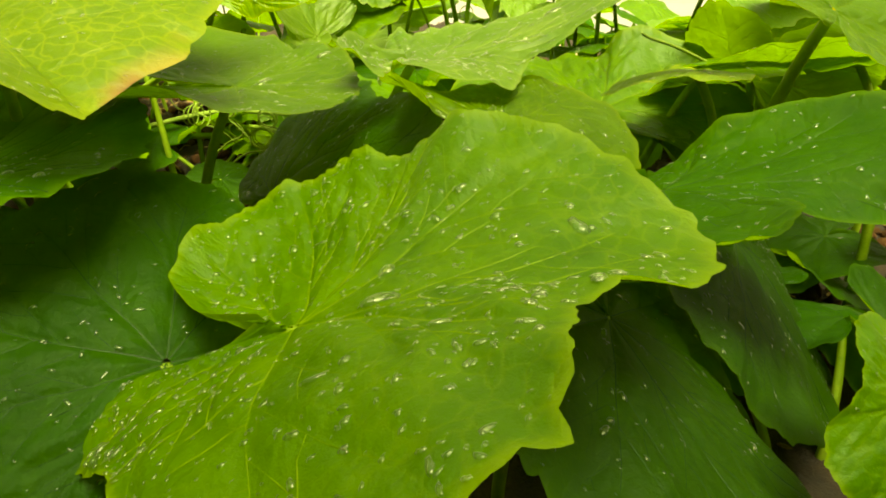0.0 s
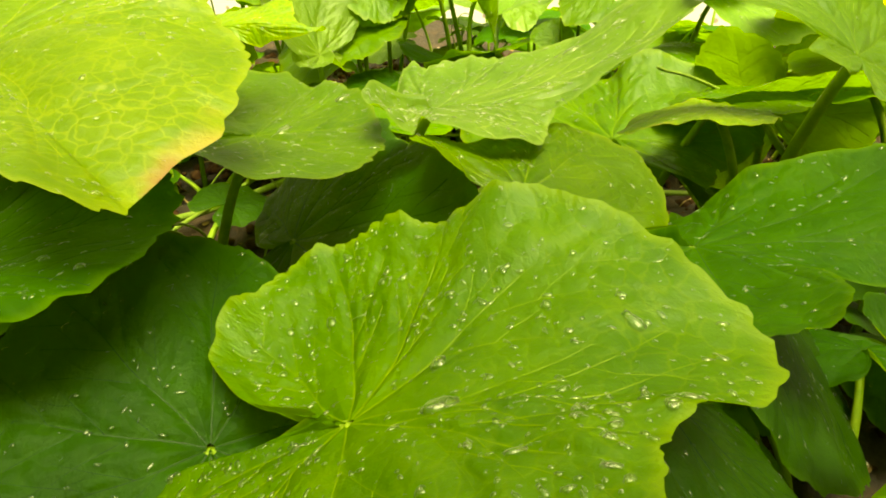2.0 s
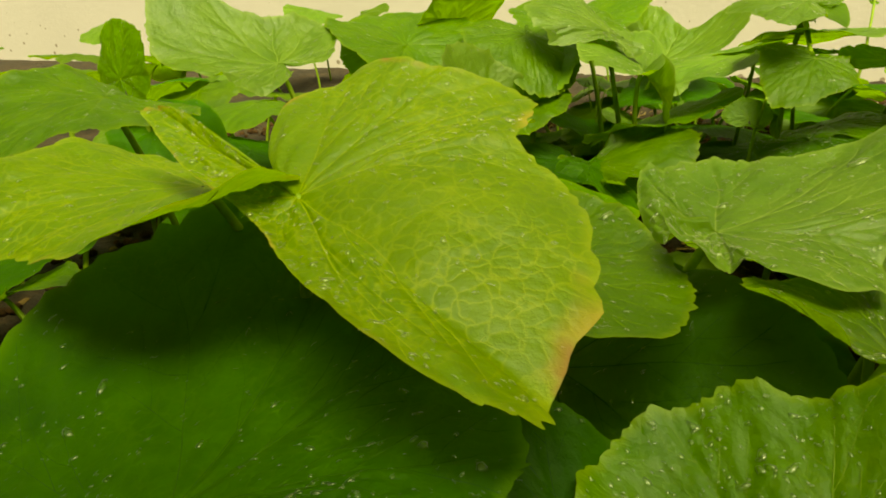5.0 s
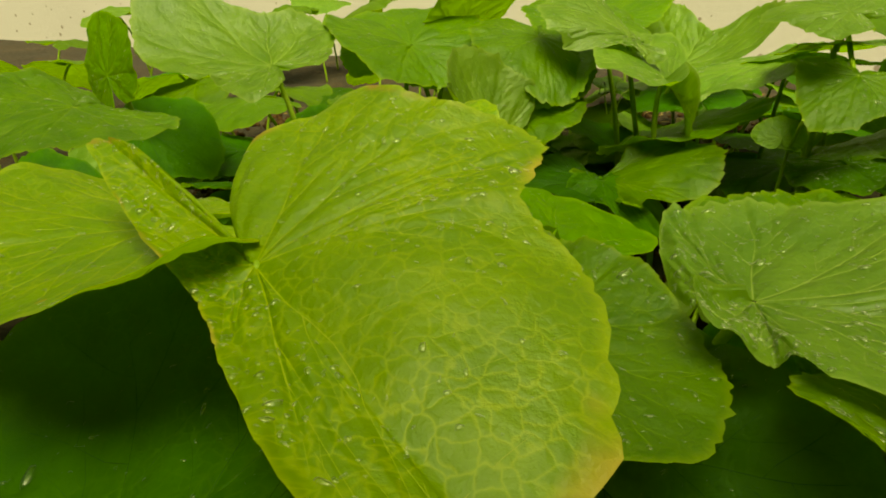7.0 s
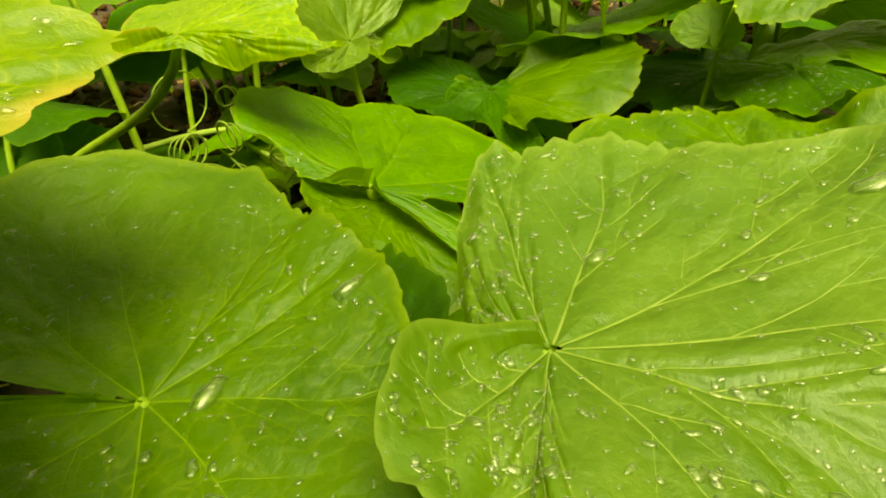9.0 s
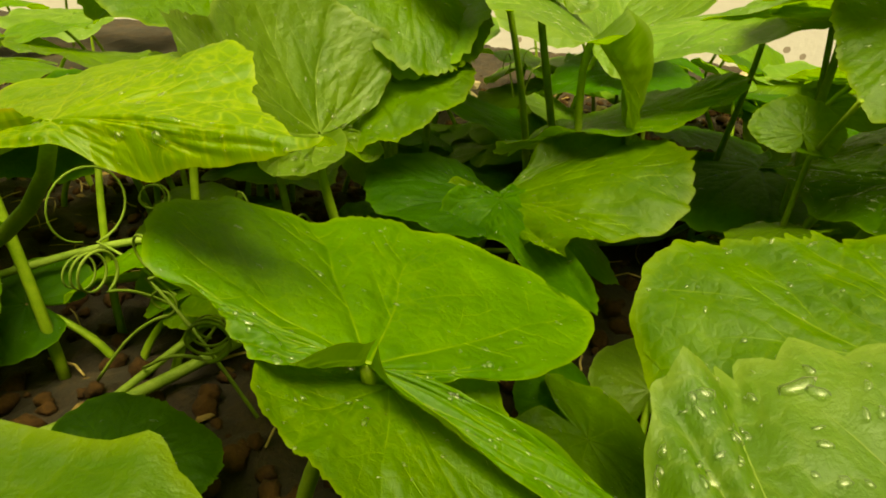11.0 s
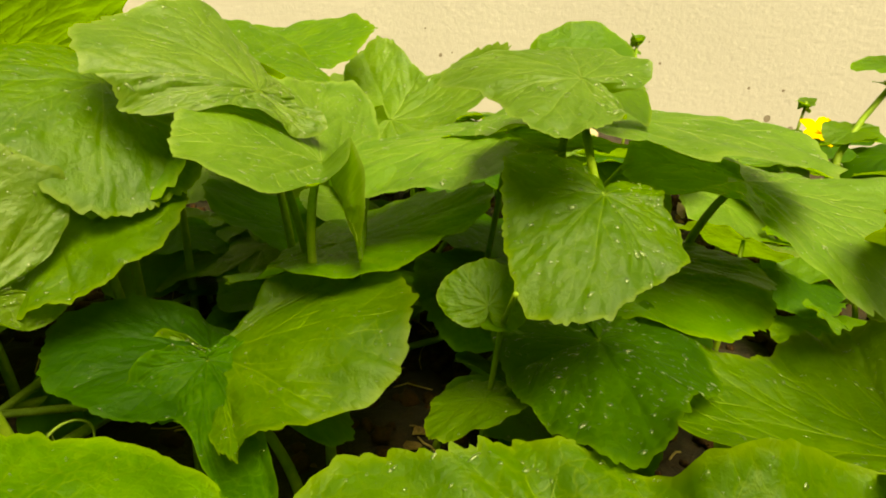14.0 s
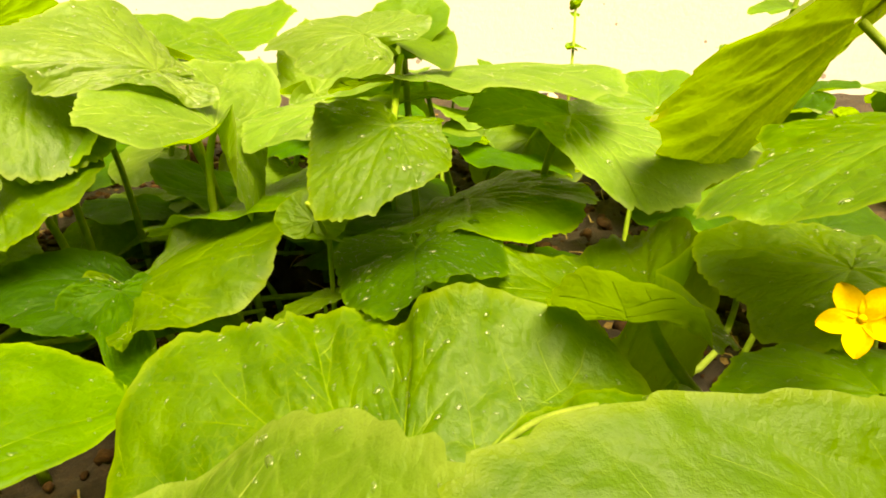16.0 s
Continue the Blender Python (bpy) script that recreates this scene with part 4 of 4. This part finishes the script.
vine([(0.05, 0.55, 0.015), (0.17, 0.6, 0.03), (0.24, 0.66, 0.02), (0.4, 0.66, 0.02), (0.55, 0.8, 0.015)], 0.004)
vine([(-0.05, 0.98, 0.02), (-0.12, 0.85, 0.045), (-0.2, 0.72, 0.03), (-0.27, 0.58, 0.02)], 0.0035)

vine([(-0.36, 0.70, 0.06), (-0.26, 0.74, 0.075), (-0.16, 0.745, 0.07), (-0.05, 0.76, 0.06), (0.06, 0.80, 0.04)], 0.003)
vine([(-0.28, 0.80, 0.02), (-0.22, 0.73, 0.06), (-0.15, 0.66, 0.07), (-0.09, 0.62, 0.05)], 0.0028)
vine([(-0.10, 0.98, 0.02), (-0.03, 0.93, 0.06), (0.04, 0.90, 0.05), (0.12, 0.92, 0.03)], 0.003)


def tendril(start, way, coils, size, turn):
    """A thin tendril: a short run, then a coil."""
    pts = []
    start, way = Vector(start), Vector(way)
    for i in range(10):
        t = i / 9
        pts.append(start + way * t + Vector((0, 0, 0.02 * math.sin(math.pi * t * 0.6))))
    base, q = pts[-1], Matrix.Rotation(radians(turn), 3, "Z")
    for i in range(1, 24 * coils):
        a = i / 24 * 2 * math.pi
        r = size * (1 - 0.3 * i / (24 * coils))
        pts.append(base + q @ Vector((r * math.sin(a), 0.0035 * i / 24 * 2, r * (1 - math.cos(a)))))
    v, f = tube(pts, [0.0011 * (1 - 0.5 * i / len(pts)) for i in range(len(pts))], 6)
    tagged(link_mesh("tendril", v, f, VINE), "thin curled light green melon tendril", "tendril", "tendrils of the melon bed")


tendril((-0.23, 0.66, 0.03), (0.06, -0.04, 0.02), 3, 0.012, 10)
tendril((-0.20, 0.70, 0.03), (-0.08, 0.03, 0.03), 1, 0.03, 60)
tendril((-0.15, 0.62, 0.03), (-0.07, 0.05, 0.04), 2, 0.014, -30)
tendril((-0.12, 0.33, 0.05), (-0.05, 0.05, 0.03), 2, 0.016, 20)
tendril((-0.14, 0.34, 0.05), (0.04, 0.06, 0.02), 2, 0.013, 70)
tendril((-0.10, 0.36, 0.04), (-0.06, 0.02, 0.04), 1, 0.02, 0)
for k in range(9):
    tendril((-0.26 + 0.021 * k, 0.66 + 0.017 * (k * 5 % 7), 0.02 + 0.006 * (k % 4)), (0.05 * math.cos(k * 2.1), 0.05 * math.sin(k * 2.1), 0.03), 1 + k % 3, 0.009 + 0.002 * (k % 4), 37 * k)
tendril((0.03, 1.05, 0.03), (0.02, -0.03, 0.09), 1, 0.012, 15)
tendril((0.05, 1.08, 0.03), (-0.02, -0.02, 0.08), 1, 0.010, 70)


def scatter(name, label, category, material, count, area, sizes, flat, seed, smooth=False):
    """Loose bits on the soil, joined: nobody could count them."""
    rng = np.random.default_rng(seed)
    verts, faces = [], []
    bm = bmesh.new()
    bmesh.ops.create_icosphere(bm, subdivisions=2 if smooth else 1, radius=1.0)
    for _ in range(count):
        s = rng.uniform(*sizes)
        x, y = rng.uniform(area[0], area[1]), rng.uniform(area[2], area[3])
        at = Vector((x, y, soil_height(x, y) + s * flat * 0.4))
        rot = Euler(tuple(rng.uniform(-0.4, 0.4, 2)) + (rng.uniform(0, 6.28),)).to_matrix()
        k = len(verts)
        for v in bm.verts:
            p = v.co * rng.uniform(0.7, 1.2)
            verts.append(at + rot @ Vector((p.x * s, p.y * s * rng.uniform(0.6, 1.0), p.z * s * flat)))
        faces.extend(tuple(v.index + k for v in f.verts) for f in bm.faces)
    bm.free()
    tagged(link_mesh(name, verts, faces, material, smooth=smooth), label, category, kind="stuff")


scatter("soil_clods", "dark brown damp soil clods and crumbs", "soil clods", CLOD, 5000, (-0.95, 0.8, 0.3, 1.5), (0.002, 0.010), 0.75, 21, True)
scatter("dry_litter", "brown dry plant litter lying on the soil", "plant litter", LITTER, 1300, (-0.95, 0.9, 0.25, 1.6), (0.002, 0.009), 0.15, 22)
def straw(count, area, seed):
    """Dry straw and rootlets, joined: nobody could count them."""
    rng = np.random.default_rng(seed)
    verts, faces = [], []
    for _ in range(count):
        x, y, a, r = rng.uniform(area[0], area[1]), rng.uniform(area[2], area[3]), rng.uniform(0, 6.28), rng.uniform(0.012, 0.04)
        z = max(soil_height(x, y), soil_height(x + r * math.cos(a), y + r * math.sin(a))) + 0.002
        bend = rng.uniform(-0.4, 0.4)
        pts = [(x + r * s * math.cos(a + bend * s), y + r * s * math.sin(a + bend * s), z + 0.006 * s * (1 - s) + rng.uniform(0, 0.004)) for s in (0.0, 0.33, 0.66, 1.0)]
        v, f = tube(pts, [rng.uniform(0.0004, 0.0010)] * 4, 5)
        k = len(verts)
        verts.extend(v)
        faces.extend(tuple(i + k for i in q) for q in f)
    tagged(link_mesh("dry_straw", verts, faces, STRAW), "thin dry straw and rootlets strewn over the soil", "straw", kind="stuff")


straw(420, (-0.5, 0.7, 0.4, 1.45), 31)
scatter("pale_stones", "pale pink small stones on the soil", "stones", STONE, 26, (-0.2, 1.2, 1.15, 1.6), (0.01, 0.03), 0.7, 23)


# ---------------------------------------------------------------- flowers and shoots
def flower(at, facing, size):
    """A five-petalled yellow flower in a green cup."""
    thing = tagged(new("melon_flower"), "small open yellow melon flower with five petals", "flower", "flowers of the melon bed")
    m = Matrix.Translation(at) @ Vector(facing).to_track_quat("Z", "Y").to_matrix().to_4x4()
    rows, cols = 8, 7
    for k in range(5):
        verts, faces = [], []
        turn = Matrix.Rotation(2 * math.pi * k / 5, 4, "Z")
        for side in (0.0, 0.0006):
            for i in range(rows):
                t = i / (rows - 1)
                w = 0.36 * math.sin(math.pi * min(1, 0.12 + 0.86 * t)) ** 0.7
                for j in range(cols):
                    q = j / (cols - 1) * 2 - 1
                    verts.append(m @ turn @ Vector((size * (0.1 + t), size * w * q, size * (0.35 * t - 0.25 * t * t + 0.10 * q * q + 0.03 * math.sin(7 * t + 3 * q)) + side)))
        n = rows * cols
        for s in range(2):
            for i in range(rows - 1):
                for j in range(cols - 1):
                    a = s * n + i * cols + j
                    faces.append((a, a + 1, a + cols + 1, a + cols))
        link_mesh("petal", verts, faces, PETAL, thing)
    v, f = tube([m @ Vector((0, 0, z * size)) for z in (-0.9, -0.5, -0.15, 0.05)], [0.12 * size, 0.2 * size, 0.24 * size, 0.16 * size], 10)
    link_mesh("calyx", v, f, STALK, thing)
    v, f = tube([m @ Vector((0, 0, z * size)) for z in (0.0, 0.12, 0.22)], [0.1 * size, 0.12 * size, 0.05 * size], 8)
    link_mesh("stamen", v, f, PETAL, thing)


def small_leaf(parent, at, heading, tilt, size, rng, look="green"):
    blade = Blade(size, (0.8, 0.8), (-0.3, -0.1, 0.25, 0.2, 0.0), tuple(rng.uniform(-0.06, 0.06, 7)), tuple(rng.uniform(-0.08, 0.08, 4)), rng)
    th, rho = np.linspace(-radians(178), radians(178), 64), np.linspace(0.03, 1, 8)
    gr, gt = np.meshgrid(rho, th, indexing="ij")
    p = blade.at(gr, gt).reshape(-1, 3)
    m = pose(*at, 0, tilt, heading)
    faces = [(i * 64 + k, (i + 1) * 64 + k, (i + 1) * 64 + k + 1, i * 64 + k + 1) for i in range(7) for k in range(63)]
    ob = link_mesh("leaflet", p @ np.array(m.to_3x3()).T + np.array(at), faces, LEAF[look], parent)
    ob.data.attributes.new("leafco", "FLOAT_VECTOR", "POINT").data.foreach_set("vector", (p * (1, 1, 0)).ravel())
    ob.data.attributes.new("rim", "FLOAT", "POINT").data.foreach_set("value", gr.ravel())


def shoot(points, radius, leaves, label, name="vine_shoot", seed=5):
    """An upright young shoot: a stem and small leaves at (place along the stem, heading, tilt, size)."""
    rng = np.random.default_rng(seed)
    thing = tagged(new(name), label, "shoot", "young shoots")
    pts = [Vector(p) for p in points]
    v, f = tube(pts, [radius * (1 - 0.4 * i / len(pts)) for i in range(len(pts))], 8)
    link_mesh("stem", v, f, STALK, thing)
    for t, heading, tilt, size in leaves:
        k = t * (len(pts) - 1)
        i = min(int(k), len(pts) - 2)
        at = pts[i].lerp(pts[i + 1], k - i)
        small_leaf(thing, at, heading, tilt, size, rng)


flower((0.2634, 0.4461, 0.2291), (-0.8, -0.3, 0.5), 0.0105)
flower((0.724, 1.086, 0.154), (-0.2, -0.4, 0.8), 0.028)
shoot([(0.57, 0.90, 0.0), (0.59, 0.92, 0.09), (0.615, 0.948, 0.166), (0.66, 0.975, 0.20), (0.70, 0.99, 0.235), (0.70, 0.98, 0.30), (0.71, 0.975, 0.36)], 0.0042,
      [(0.72, 170, -10, 0.05), (0.66, -20, 20, 0.03), (0.45, 200, 10, 0.04), (0.4, -40, -20, 0.045), (0.95, 60, -40, 0.03)], "tall green vine shoot with small wet leaves before the wall")
shoot([(0.56, 1.30, 0.0), (0.572, 1.32, 0.136), (0.59, 1.36, 0.19), (0.60, 1.387, 0.235)], 0.003,
      [(0.98, 30, -55, 0.017), (0.97, 150, -62, 0.018), (0.96, 270, -50, 0.014), (0.86, 90, -30, 0.012), (0.52, -20, -5, 0.028), (0.5, 190, -20, 0.013)], "thin green weed seedling in front of the wall", "weed", 6)
shoot([(0.70, 1.10, 0.0), (0.71, 1.11, 0.12), (0.72, 1.12, 0.19)], 0.0025, [(0.98, 20, -40, 0.016), (0.95, 150, -45, 0.016), (0.95, 265, -35, 0.014), (0.7, 100, -20, 0.014)], "thin green weed seedling in front of the wall", "weed", 7)
shoot([(0.192, 0.752, 0.0), (0.189, 0.748, 0.14), (0.182, 0.735, 0.24), (0.18, 0.73, 0.276)], 0.003,
      [(0.98, -76, -6, 0.046), (0.99, 55, -48, 0.040), (0.93, 160, -25, 0.026)], "light green young melon shoot with crinkled leaves", "vine_shoot", 8)
shoot([(0.117, 0.642, 0.0), (0.117, 0.640, 0.09), (0.1196, 0.637, 0.18), (0.115, 0.620, 0.20), (0.1105, 0.605, 0.216)], 0.0016, [(0.55, 200, -30, 0.012)], "thin light green forked melon side shoot", "vine_shoot", 9)
vine([(0.242, 0.494, 0.164), (0.207, 0.477, 0.183), (0.172, 0.459, 0.199), (0.145, 0.436, 0.209), (0.135, 0.424, 0.214)], 0.0013, "pale yellow-green bent stalk lying across a leaf")
leaf((-0.017, 0.995, 0.05), (24, -8, 60), 0.032, (0.7, 0.9), (-0.5, 0.3, 0.6, -0.4, 0.1), (0.05, 0, -0.04, 0.03, 0, 0, 0), (0.05, -0.06, 0.04, 0), fine=False, drops=0, look="yellow", label="small curled yellow dry leaf lying on the soil", stalk=0.0012)
